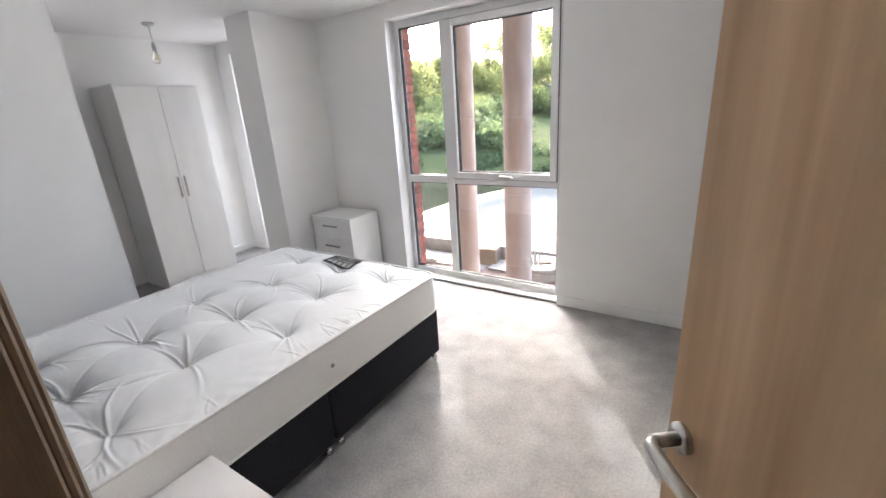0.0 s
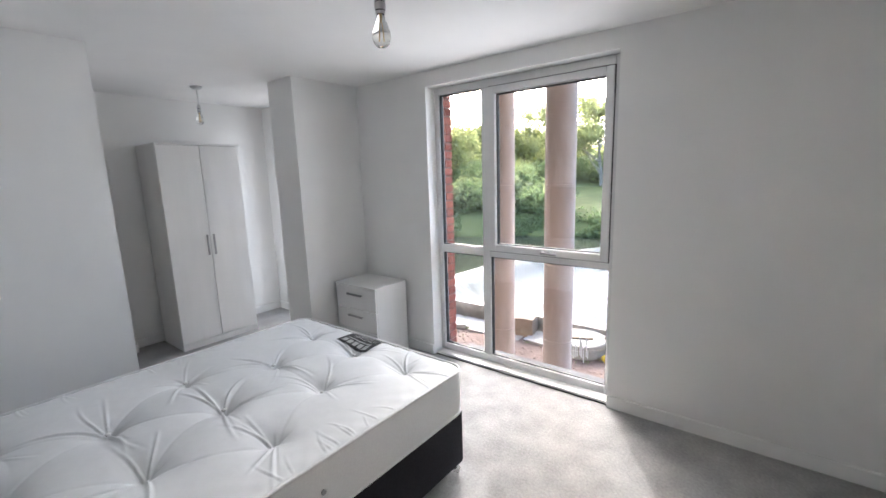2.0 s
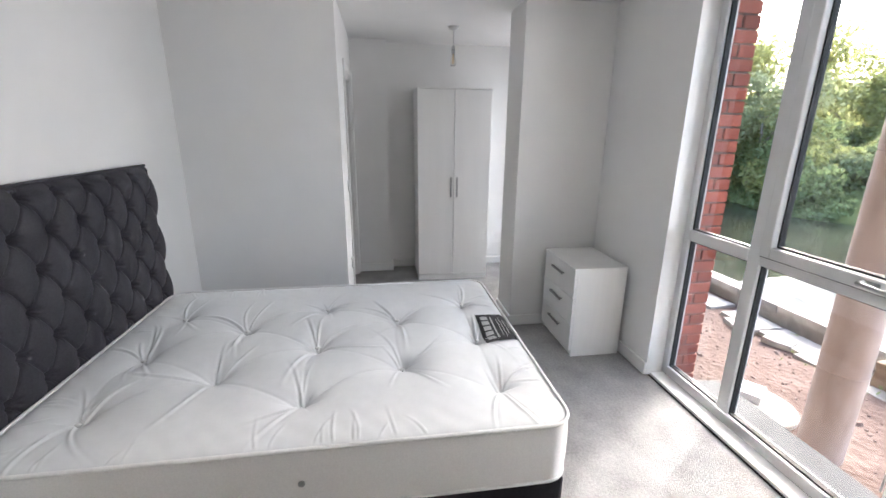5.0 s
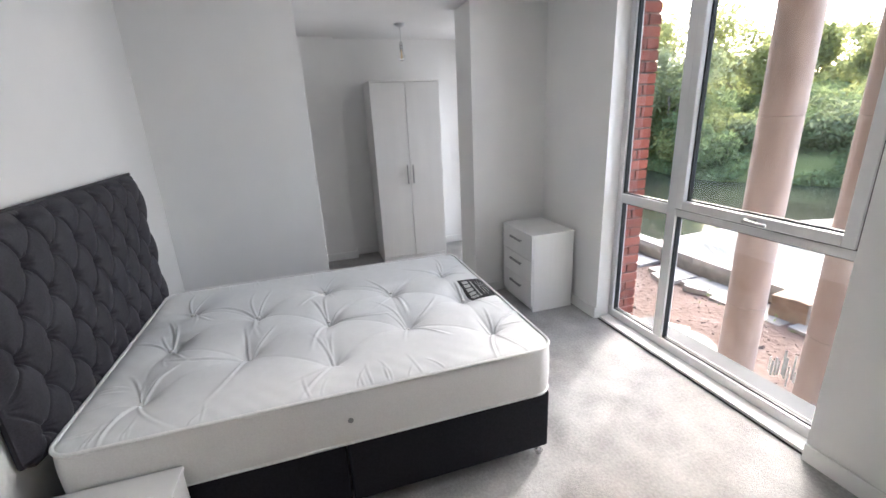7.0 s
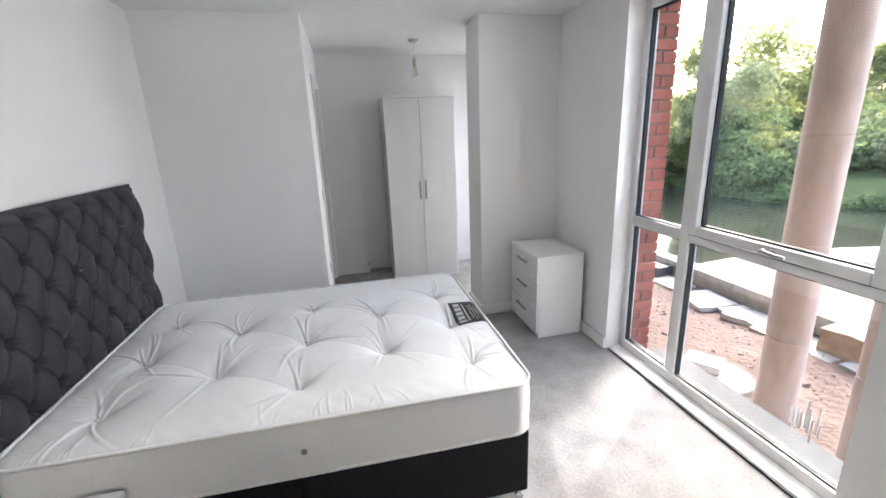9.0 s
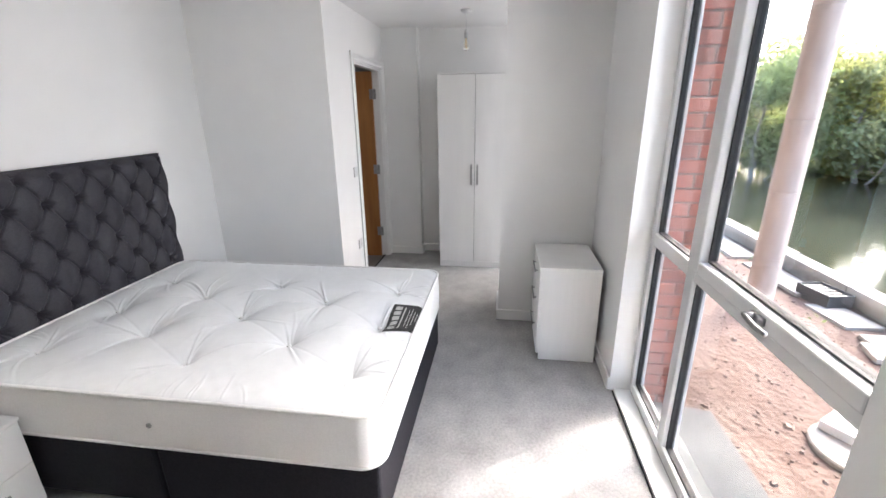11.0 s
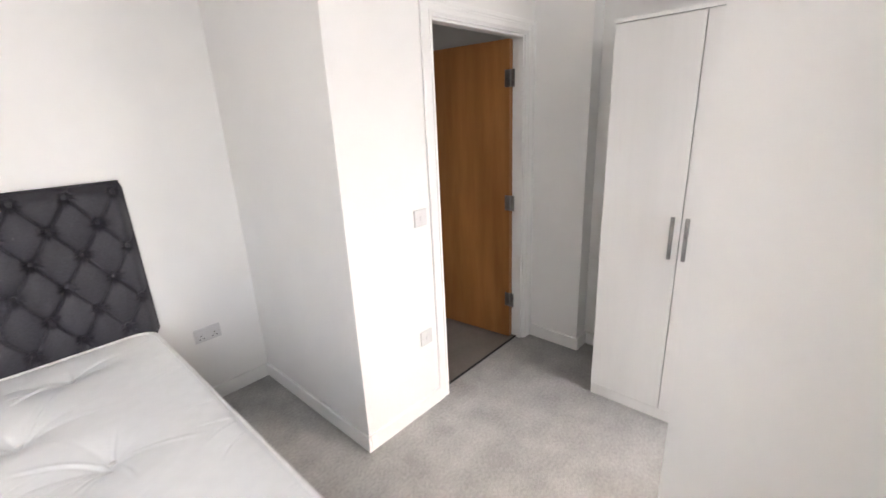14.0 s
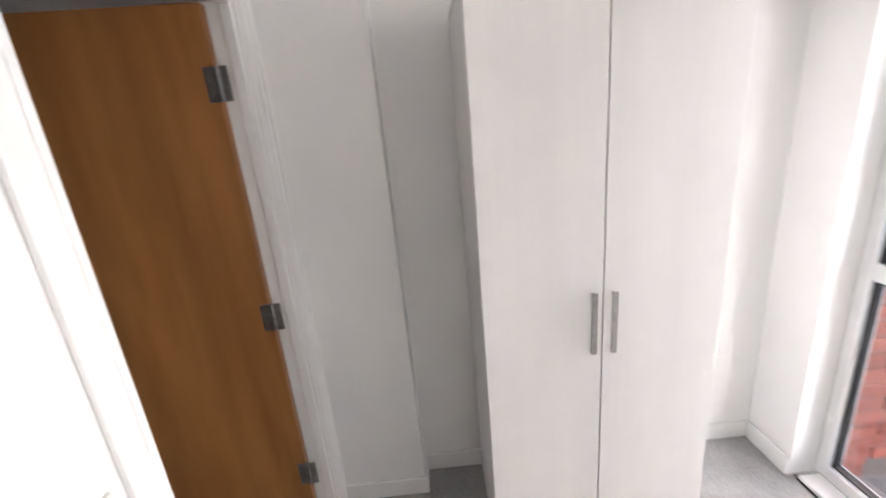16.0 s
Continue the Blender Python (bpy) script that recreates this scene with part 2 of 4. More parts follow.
def built(name, boxes, material, label, r=0.0):
    """A piece of the setting from butted boxes."""
    bm = bmesh.new()
    for b in boxes:
        slab(bm, *b)
    if r:
        ease(bm, r)
    return tagged(new(name, to_mesh(name, bm, material)), label, name.split("_")[0], kind="structure")


# ---- the plan ----
WIN_Y = 3.54        # room face of the window wall
HEAD_Y = 0.47       # room face of the wall behind the headboard
DOOR_Y = 1.55       # room face of the wall with the second door
BLOCK_X = -3.03      # face of the boxed-out corner beside the bed
FAR_X, BUMP_X = -4.68, -4.548
EAST_X = 1.06
H = 2.45
W1 = (-2.12, -0.58)   # window beside the bed
W2 = (-4.425, -3.68)   # window in the wardrobe alcove
WTOP = 2.33
D1 = (0.06, 0.89)     # entrance opening
D2 = (-4.455, -3.635)  # opening in the alcove
DTOP = 2.042

built("floor", [(FAR_X - 0.1, DOOR_Y - 0.06, -0.15, EAST_X + 0.1, WIN_Y + 0.02, 0), (BLOCK_X - 0.02, HEAD_Y - 0.12, -0.15, EAST_X + 0.1, DOOR_Y - 0.06, 0)], CARPET, "soft grey cut-pile carpet with brushed pile marks")
built("floor_hall", [(FAR_X - 0.1, -0.6, -0.15, BLOCK_X - 0.02, DOOR_Y - 0.06, -0.004), (BLOCK_X - 0.02, -1.6, -0.15, 2.2, HEAD_Y - 0.12, -0.004)], HALL_CARPET, "darker brown grey carpet beyond the doorways")
built("ceiling", [(FAR_X - 0.3, -1.7, H, 2.3, WIN_Y + 0.25, H + 0.2)], CEILING, "plain matt white ceiling")

built("wall_north", [
    (FAR_X - 0.3, WIN_Y, 0, W2[0], 3.73, H), (W2[1], WIN_Y, 0, W1[0], 3.73, H), (W1[1], WIN_Y, 0, EAST_X + 0.2, 3.73, H),
    (W2[0], WIN_Y, WTOP, W2[1], 3.73, H), (W1[0], WIN_Y, WTOP, W1[1], 3.73, H)], PAINT, "white painted plaster wall around tall windows")
built("wall_nib", [(-3.33, 2.855, 0, -2.972, WIN_Y, H)], PAINT, "white painted nib wall between bed and wardrobe alcove")
built("wall_south", [(BLOCK_X, HEAD_Y - 0.12, 0, D1[0] - 0.03, HEAD_Y, H), (D1[1] + 0.03, HEAD_Y - 0.12, 0, EAST_X, HEAD_Y, H), (D1[0] - 0.03, HEAD_Y - 0.12, DTOP + 0.03, D1[1] + 0.03, HEAD_Y, H)], PAINT, "white painted wall behind the headboard")
built("wall_block", [(BLOCK_X - 0.12, HEAD_Y - 0.12, 0, BLOCK_X, DOOR_Y, H), (D2[1] + 0.03, DOOR_Y - 0.12, 0, BLOCK_X - 0.12, DOOR_Y, H)], PAINT, "white painted boxed-out corner beside the bed")
built("wall_doorway", [(FAR_X - 0.3, DOOR_Y - 0.12, 0, D2[0] - 0.03, DOOR_Y, H), (D2[0] - 0.03, DOOR_Y - 0.12, DTOP + 0.03, D2[1] + 0.03, DOOR_Y, H)], PAINT, "white painted wall above and beside the doorway")
built("wall_west", [(FAR_X - 0.3, DOOR_Y, 0, FAR_X, WIN_Y, H), (FAR_X, DOOR_Y, 0, BUMP_X, 1.925, H)], PAINT, "white painted wall stepping back behind the wardrobe")
built("wall_east", [(EAST_X, HEAD_Y - 0.12, 0, EAST_X + 0.2, WIN_Y, H)], PAINT, "plain white painted side wall")
built("wall_hall", [(FAR_X - 0.3, -0.7, 0, FAR_X - 0.02, DOOR_Y - 0.12, H), (FAR_X - 0.02, -0.7, 0, BLOCK_X - 0.12, -0.58, H), (BLOCK_X - 0.12, -0.7, 0, BLOCK_X, HEAD_Y - 0.12, H), (-0.75, -1.7, 0, -0.63, HEAD_Y - 0.12, H), (-0.63, -1.7, 0, 2.2, -1.6, H), (2.1, -1.6, 0, 2.3, HEAD_Y - 0.12, H), (EAST_X + 0.2, HEAD_Y - 0.12, 0, 2.3, HEAD_Y, H)], PAINT, "plain hallway walls beyond the doorways")


def skirting(name, runs):
    """Boards 90 mm high with a rounded top; a run is (x0, y0, x1, y1, nx, ny)."""
    bm = bmesh.new()
    for x0, y0, x1, y1, nx, ny in runs:
        d = 0.016
        slab(bm, min(x0, x1, x0 + nx * d, x1 + nx * d), min(y0, y1, y0 + ny * d, y1 + ny * d), 0, max(x0, x1, x0 + nx * d, x1 + nx * d), max(y0, y1, y0 + ny * d, y1 + ny * d), 0.09)
    ease(bm, 0.005, 2)
    tagged(new(name, to_mesh(name, bm, GLOSS)), "white gloss skirting board along the carpet", "skirting", kind="structure")


skirting("baseboard", [
    (W1[1], WIN_Y, EAST_X, WIN_Y, 0, -1), (-2.956, WIN_Y, W1[0], WIN_Y, 0, -1), (-2.972, 2.839, -2.972, WIN_Y - 0.016, 1, 0), (-3.346, 2.855, -2.956, 2.855, 0, -1), (-3.33, 2.855, -3.33, WIN_Y - 0.016, -1, 0),
    (BLOCK_X + 0.016, HEAD_Y, D1[0] - 0.10, HEAD_Y, 0, 1), (BLOCK_X, HEAD_Y, BLOCK_X, DOOR_Y + 0.016, 1, 0), (D2[1] + 0.09, DOOR_Y, BLOCK_X, DOOR_Y, 0, 1),
    (BUMP_X, DOOR_Y, BUMP_X, 1.941, 1, 0), (FAR_X, 1.925, BUMP_X, 1.925, 0, 1), (FAR_X, 1.941, FAR_X, WIN_Y, 1, 0), (FAR_X + 0.016, WIN_Y, W2[0], WIN_Y, 0, -1), (W2[1], WIN_Y, -3.346, WIN_Y, 0, -1),
    (EAST_X, HEAD_Y, EAST_X, WIN_Y - 0.016, -1, 0)])


# ---- windows ----
def window(name, x0, x1, mullion, label):
    top = tagged(new(name), label, "window", kind="structure")
    top.matrix_world = pose(0, 0, 0)
    y0, y1, f = 3.655, 3.725, 0.055
    bm = bmesh.new()
    slab(bm, x0, y0, 0.02, x0 + f, y1, WTOP)
    slab(bm, x1 - f, y0, 0.02, x1, y1, WTOP)
    slab(bm, x0 + f, y0, 0.02, x1 - f, y1, 0.082)
    slab(bm, x0 + f, y0, WTOP - 0.06, x1 - f, y1, WTOP)
    ease(bm, 0.006)
    part("window_frame", bm, UPVC, top)
    lights = [(x0 + f, x1 - f)]
    if mullion:
        box_part("mullion", (mullion, y0, 0.082), (mullion + 0.07, y1, WTOP - 0.06), UPVC, top, r=0.006)
        lights = [(x0 + f, mullion), (mullion + 0.07, x1 - f)]
    for k, (a, b) in enumerate(lights):
        box_part("transom", (a, y0 + 0.001, 0.94), (b, y1 - 0.001, 1.008 if k == 0 else 0.988), UPVC, top, r=0.006)
        for z0, z1 in ((0.082, 0.94), (1.008 if k == 0 else 0.988, WTOP - 0.06)):
            sash = k == len(lights) - 1 and z0 > 0.5 and mullion
            a2, b2, c0, c1 = a, b, z0, z1
            if sash:
                s = 0.058
                bm = bmesh.new()
                slab(bm, a + 0.004, y0 - 0.016, z0 + 0.004, a + s, y1 - 0.01, z1 - 0.004)
                slab(bm, b - s, y0 - 0.016, z0 + 0.004, b - 0.004, y1 - 0.01, z1 - 0.004)
                slab(bm, a + s, y0 - 0.016, z0 + 0.004, b - s, y1 - 0.01, z0 + s)
                slab(bm, a + s, y0 - 0.016, z1 - s, b - s, y1 - 0.01, z1 - 0.004)
                ease(bm, 0.006)
                frame_ob = part("sash", bm, UPVC, top, "white opening casement sash")
                bm = bmesh.new()
                for p in ((a, y0 - 0.005, z0, a + 0.005, y0 + 0.01, z1), (b - 0.005, y0 - 0.005, z0, b, y0 + 0.01, z1), (a + 0.005, y0 - 0.005, z0, b - 0.005, y0 + 0.01, z0 + 0.005), (a + 0.005, y0 - 0.005, z1 - 0.005, b - 0.005, y0 + 0.01, z1)):
                    slab(bm, *p)
                part("sash_seal", bm, GASKET, frame_ob, "thin black seal around the sash")
                bm = bmesh.new()
                hx, hz = (a + b) / 2 + 0.03, z0 + 0.034
                slab(bm, hx - 0.045, y0 - 0.026, hz - 0.012, hx + 0.02, y0 - 0.016, hz + 0.012)
                rod(bm, (hx - 0.03, y0 - 0.018, hz), (hx - 0.03, y0 - 0.052, hz), 0.011)
                tube(bm, [(hx - 0.036, y0 - 0.048, hz), (hx, y0 - 0.055, hz + 0.001), (hx + 0.05, y0 - 0.058, hz - 0.002), (hx + 0.085, y0 - 0.05, hz - 0.004)], 0.0085)
                part("handle", bm, NICKEL, frame_ob, "satin metal cockspur window handle", smooth=True)
                a2, b2, c0, c1 = a + s, b - s, z0 + s, z1 - s
            g = 0.007
            bm = bmesh.new()
            for p in ((a2, y0 + 0.018, c0, a2 + g, y1 - 0.018, c1), (b2 - g, y0 + 0.018, c0, b2, y1 - 0.018, c1), (a2 + g, y0 + 0.018, c0, b2 - g, y1 - 0.018, c0 + g), (a2 + g, y0 + 0.018, c1 - g, b2 - g, y1 - 0.018, c1)):
                slab(bm, *p)
            part("gasket", bm, GASKET, top, "thin black glazing gasket")
            bm = bmesh.new()
            slab(bm, a2 + g, y0 + 0.03, c0 + g, b2 - g, y0 + 0.034, c1 - g)
            pane = part("pane", bm, GLASS, top, "clear glass pane")
            pane.visible_shadow = False
    bm = bmesh.new()
    slab(bm, x0 + 0.026, WIN_Y + 0.022, 0.0, x1, y0, 0.024)
    ease(bm, 0.004)
    part("window_sill", bm, GLOSS, top, "white painted board sill at floor level")
    bm = bmesh.new()
    slab(bm, x0 + 0.026, WIN_Y + 0.015, -0.02, x1, WIN_Y + 0.022, 0.006)
    part("carpet_edge", bm, SHADOWLINE, top, "dark gap along the carpet edge")
    return top


win = window("window_1", W1[0] - 0.012, W1[1], -1.652, "tall white plastic-framed window with an opening casement")
window("window_2", W2[0], W2[1], None, "tall white plastic-framed window in the alcove")
bm = bmesh.new()
for k in range(9):
    sx, sz = -0.90 + 0.016 * k + random.uniform(-0.004, 0.004), 0.23 + random.uniform(-0.03, 0.03)
    slab(bm, sx, 3.6835, sz, sx + random.uniform(0.005, 0.012), 3.6845, sz + random.uniform(0.06, 0.15))
part("sticker_residue", bm, SMUDGE, win, "streaky sticker residue on the glass")


# ---- doors ----
def lining(name, x0, x1, y0, y1, room_sides, material, arch_material, label, stop, limits=None):
    top = tagged(new(name), label, "door frame", kind="structure")
    bm = bmesh.new()
    slab(bm, x0 - 0.03, y0, 0, x0, y1, DTOP)
    slab(bm, x1, y0, 0, x1 + 0.03, y1, DTOP)
    slab(bm, x0 - 0.03, y0, DTOP, x1 + 0.03, y1, DTOP + 0.03)
    ease(bm, 0.002, 1)
    part("lining", bm, material, top)
    bm = bmesh.new()
    slab(bm, x0, stop[0], 0, x0 + 0.013, stop[1], DTOP)
    slab(bm, x1 - 0.013, stop[0], 0, x1, stop[1], DTOP)
    slab(bm, x0 + 0.013, stop[0], DTOP - 0.013, x1 - 0.013, stop[1], DTOP)
    ease(bm, 0.002, 1)
    part("door_stop", bm, material, top)
    for side in room_sides:
        bm = bmesh.new()
        yy = y1 if side > 0 else y0
        lo, hi = limits or (x0 - 0.085, x1 + 0.085)
        o0, o1 = x0 - 0.008 - lo, hi - x1 - 0.008
        # a flat, a bead near the opening, a raised band and a thicker back edge
        for t, w, keep in ((0.007, 0.0, 1.0), (0.012, 0.006, 0.28), (0.010, 0.034, 1.0), (0.014, 0.046, 1.0)):
            u0, u1 = sorted((yy, yy + side * t))
            k0, k1, kt = o0 * keep, o1 * keep, 0.07 * keep
            slab(bm, x0 - 0.008 - k0, u0, 0, x0 - 0.008 - w, u1, DTOP + 0.008 + w)
            slab(bm, x1 + 0.008 + w, u0, 0, x1 + 0.008 + k1, u1, DTOP + 0.008 + w)
            slab(bm, x0 - 0.008 - k0, u0, DTOP + 0.008 + w, x1 + 0.008 + k1, u1, DTOP + 0.008 + kt)
        ease(bm, 0.002, 1)
        part("architrave", bm, arch_material, top)
    return top


def lever(parent, at, out, along):
    """Round rose and a bent lever; out and along are unit vectors."""
    p, o, l = Vector(at), Vector(out), Vector(along)
    bm = bmesh.new()
    rod(bm, p, p + o * 0.009, 0.0235, seg=28)
    rod(bm, p + o * 0.009, p + o * 0.05, 0.0105, seg=16)
    tube(bm, [p + o * 0.044, p + o * 0.053 + l * 0.006, p + o * 0.056 + l * 0.02, p + o * 0.057 + l * 0.07, p + o * 0.055 + l * 0.115], 0.0105, 12)
    part("handle", bm, STEEL, parent, "satin steel lever handle on a round rose", smooth=True)


def door(name, hinge, angle, width, material, label, mirror, face):
    """A leaf hinged at its local origin; local x runs along the leaf, local y is its thickness."""
    top = tagged(new(name), label, "door", kind="structure")
    top.matrix_world = pose(hinge[0], hinge[1], 0.008, 0, 0, angle)
    bm = bmesh.new()
    slab(bm, 0.002, -0.022, 0, width, 0.022, 2.02)
    ease(bm, 0.002, 1)
    leaf = part("leaf", bm, material, top)
    for z in (0.25, 0.96, 1.745):
        bm = bmesh.new()
        rod(bm, (-0.006, mirror * 0.026, z), (-0.006, mirror * 0.026, z + 0.102), 0.007, seg=12)
        slab(bm, -0.005, mirror * 0.022 - 0.002, z, 0.034, mirror * 0.022 + 0.002, z + 0.102)
        slab(bm, -0.036, mirror * 0.026 - 0.002, z, -0.006, mirror * 0.026 + 0.002, z + 0.102)
        part("hinge", bm, NICKEL, leaf, "steel butt hinge")
    for s in face:
        lever(leaf, (width - 0.038, s * 0.022, 1.088), (0, s, 0), (-1, 0, 0))
    return top


lining("door_frame_1", D1[0], D1[1], HEAD_Y - 0.12, HEAD_Y, (1, -1), LINING, LINING, "door lining and architrave of the bedroom entrance", (0.355, 0.395))
lining("door_frame_2", D2[0], D2[1], DOOR_Y - 0.12, DOOR_Y, (1,), GLOSS, GLOSS, "white gloss door lining with moulded architrave", (DOOR_Y - 0.047, DOOR_Y - 0.012), (BUMP_X + 0.001, D2[1] + 0.087))
ang = math.degrees(math.atan2(1.1 - 0.45, 0.40 - 0.885))
door("door_1", (0.885, 0.455), ang, 0.782, OAK_LIT, "oak veneer entrance door in its lit tone, standing open into the bedroom", -1, (1, -1))
door("door_2", (D2[0] + 0.028, DOOR_Y - 0.085), -84.5, 0.82, OAK_SHADED, "oak veneer door coloured for the hallway shade, standing open into the hallway", 1, (-1,))
bm = bmesh.new()
slab(bm, D2[0], DOOR_Y - 0.062, -0.01, D2[1], DOOR_Y - 0.05, 0.006)
tagged(new("trim_threshold", to_mesh("trim_threshold", bm, SHADOWLINE)), "dark carpet joint under the doorway", "threshold", kind="structure")

# ---- bed ----
BX0, BX1, BY0, BY1 = -2.45, -1.0, 0.562, 2.455
CX = (BX0 + BX1) / 2


def rounded(x, y, hx, hy, r):
    """Moves a point of a rectangle into the same rectangle with round corners."""
    dx, dy = abs(x) - (hx - r), abs(y) - (hy - r)
    if dx > 0 and dy > 0:
        s = max(dx, dy) / math.hypot(dx, dy)
        x, y = math.copysign(hx - r + dx * s, x), math.copysign(hy - r + dy * s, y)
    return x, y


def outline(hx, hy, r, z, n=14):
    pts = []
    for cx, cy, a0 in ((hx - r, hy - r, 0), (-hx + r, hy - r, 90), (-hx + r, -hy + r, 180), (hx - r, -hy + r, 270)):
        for k in range(n + 1):
            a = radians(a0 + 90 * k / n)
            pts.append((cx + r * math.cos(a), cy + r * math.sin(a), z))
    return pts


divan = thing("divan_bed_base", "black fabric divan base in two sections under the mattress", "bed base", pose(CX, (BY0 + BY1) / 2, 0))
HX, HY = (BX1 - BX0) / 2, (BY1 - BY0) / 2
for s in (-1, 1):
    lo, hi = sorted((s * 0.004, s * (HY - 0.012)))
    sec = box_part("base_section", (-HX + 0.012, lo, 0.055), (HX - 0.012, hi, 0.366), DIVAN, divan, r=0.012)
    for cx in (-HX + 0.05, HX - 0.035):
        for cy in (s * 0.04, s * (HY - 0.05)):
            bm = bmesh.new()
            rod(bm, (cx, cy, 0.03), (cx, cy, 0.06), 0.011, seg=12)
            rod(bm, (cx - 0.011, cy, 0.019), (cx + 0.011, cy, 0.019), 0.019, seg=16)
            part("castor", bm, CHROME, sec, "small chrome castor", smooth=True)

TUFTS = [(x, y) for k, y in enumerate((0.76, 1.13, 1.505, 1.885, 2.265)) for x in ((-1.245, -1.675, -2.10) if k % 2 == 0 else (-1.46, -1.905))]
mattress = thing("mattress", "white button-tufted double mattress lying on the divan base", "mattress", pose(CX, (BY0 + BY1) / 2, 0.366))
rng = random.Random(5)
tl = [(x - CX, y - (BY0 + BY1) / 2, rng.uniform(0, 6.28), rng.randint(5, 7), rng.uniform(0.8, 1.2)) for x, y in TUFTS]
pairs = [(p, q) for i, p in enumerate(tl) for q in tl[i + 1:] if 0.3 < math.hypot(p[0] - q[0], p[1] - q[1]) < 0.5]
MH = 0.235


ridges = []
for px, py, ph, n, s_ in tl:
    # most pleats run across the bed, a few along it
    for k in range(n):
        th = (0.0 if k % 2 else math.pi) + rng.gauss(0, 0.5) if k < n - 2 else ph + k * 2.4
        ridges.append((px, py, th, rng.uniform(-1.6, 1.6), rng.uniform(0.14, 0.38), rng.uniform(0.005, 0.0135)))
for k in range(64):
    side, u = rng.randrange(4), rng.uniform(-0.95, 0.95)
    px, py, th = ((HX, u * HY, math.pi), (-HX, u * HY, 0.0), (u * HX, HY, -math.pi / 2), (u * HX, -HY, math.pi / 2))[side]
    ridges.append((px - 0.012 * math.copysign(1, px) * (side < 2), py - 0.012 * math.copysign(1, py) * (side > 1), th + rng.uniform(-0.5, 0.5), rng.uniform(-3, 3), rng.uniform(0.08, 0.17), rng.uniform(0.0035, 0.007)))


def cover_height(x, y):
    """Height of the cover over its edge: a soft crown, drawn in at the tufts, with pleats that run out from them."""
    x, y = np.asarray(x, float), np.asarray(y, float)
    z = 0.016 * (1 - (x / HX) ** 4) * (1 - (y / HY) ** 4)
    for px, py, ph, n, s_ in tl:
        d2 = (x - px) ** 2 + (y - py) ** 2
        r = np.sqrt(d2)
        z = z - s_ * (0.020 * np.exp(-r / 0.03) + 0.021 * np.exp(-d2 / 0.016))
    for px, py, th, bend, length, amp in ridges:
        dx, dy = x - px, y - py
        u = dx * math.cos(th) + dy * math.sin(th)
        v = -dx * math.sin(th) + dy * math.cos(th) + bend * u * u
        t = np.clip(u / length, 0, 1)
        w = 0.0030 + 0.020 * np.clip(u, 0, 1)
        rise = amp * np.minimum(1, t * 9) * (1 - t) ** 1.1 * (u > 0)
        z = z + rise * (np.exp(-(v / w) ** 2) - 0.45 * np.exp(-((v - 1.9 * w) / w) ** 2))
    for p, q in pairs:
        ux, uy = q[0] - p[0], q[1] - p[1]
        L = math.hypot(ux, uy)
        t = ((x - p[0]) * ux + (y - p[1]) * uy) / (L * L)
        inside = (t > 0) & (t < 1)
        d = ((x - p[0]) * uy - (y - p[1]) * ux) / L + 0.02 * np.sin(np.pi * np.clip(t, 0, 1)) * (1 if p[0] > q[0] else -1)
        z = z - inside * ((0.016 if abs(uy) < 0.05 else 0.009) * np.exp(-(d / 0.045) ** 2) * (0.55 + 0.45 * np.cos(2 * np.pi * t)) + 0.003 * np.exp(-(d / 0.007) ** 2) * (0.3 + 0.7 * np.abs(np.cos(np.pi * t))))
    edge = np.maximum(np.minimum(HX - np.abs(x), HY - np.abs(y)), 0)
    pucker = 0.0025 * np.sin(x * 61 + 2 * np.sin(y * 9)) * np.sin(y * 57 + 2 * np.sin(x * 7)) * np.exp(-edge / 0.06)
    return z + pucker - 0.014 * np.exp(-edge / 0.018)


NX, NY = 300, 400
gx, gy = np.meshgrid(np.linspace(-HX, HX, NX + 1), np.linspace(-HY, HY, NY + 1))
gz = cover_height(gx, gy)
bm = bmesh.new()
grid = []
for j in range(NY + 1):
    row = []
    for i in range(NX + 1):
        xr, yr = rounded(gx[j, i], gy[j, i], HX, HY, 0.085)
        row.append(bm.verts.new((xr, yr, MH + 0.012 + gz[j, i])))
    grid.append(row)
for j in range(NY):
    for i in range(NX):
        bm.faces.new((grid[j][i], grid[j][i + 1], grid[j + 1][i + 1], grid[j + 1][i]))
part("cover", bm, DAMASK, mattress, "glossy white cover drawn into deep tufts with radiating creases", smooth=True)
bm = bmesh.new()
levels = [(0.0, 0.0), (0.02, 0.005), (0.08, 0.009), (0.16, 0.009), (0.215, 0.005), (MH + 0.004, 0.0)]
rings = [[bm.verts.new(p) for p in outline(HX + o, HY + o, 0.085 + o, z)] for z, o in levels]
for a_, b_ in zip(rings, rings[1:]):
    for k in range(len(a_)):
        bm.faces.new((a_[k], a_[(k + 1) % len(a_)], b_[(k + 1) % len(a_)], b_[k]))
bm.faces.new(rings[0][::-1])
part("border", bm, BORDER, mattress, "cream white fabric border of the mattress", smooth=True)
for z in (0.008, MH + 0.004):
    bm = bmesh.new()
    tube(bm, outline(HX + 0.002, HY + 0.002, 0.087, z), 0.0075, 8, closed=True)
    part("piping", bm, PIPING, mattress, smooth=True)
for x, y, ph, n, s in tl:
    bm = bmesh.new()
    lathe(bm, [(0.002, 0), (0.009, 0.002), (0.012, 0.006), (0.008, 0.010), (0.002, 0.011)], 12, (x, y, MH + 0.012 + float(cover_height(x, y)) - 0.003))
    part("tuft_button", bm, PIPING, mattress, smooth=True)
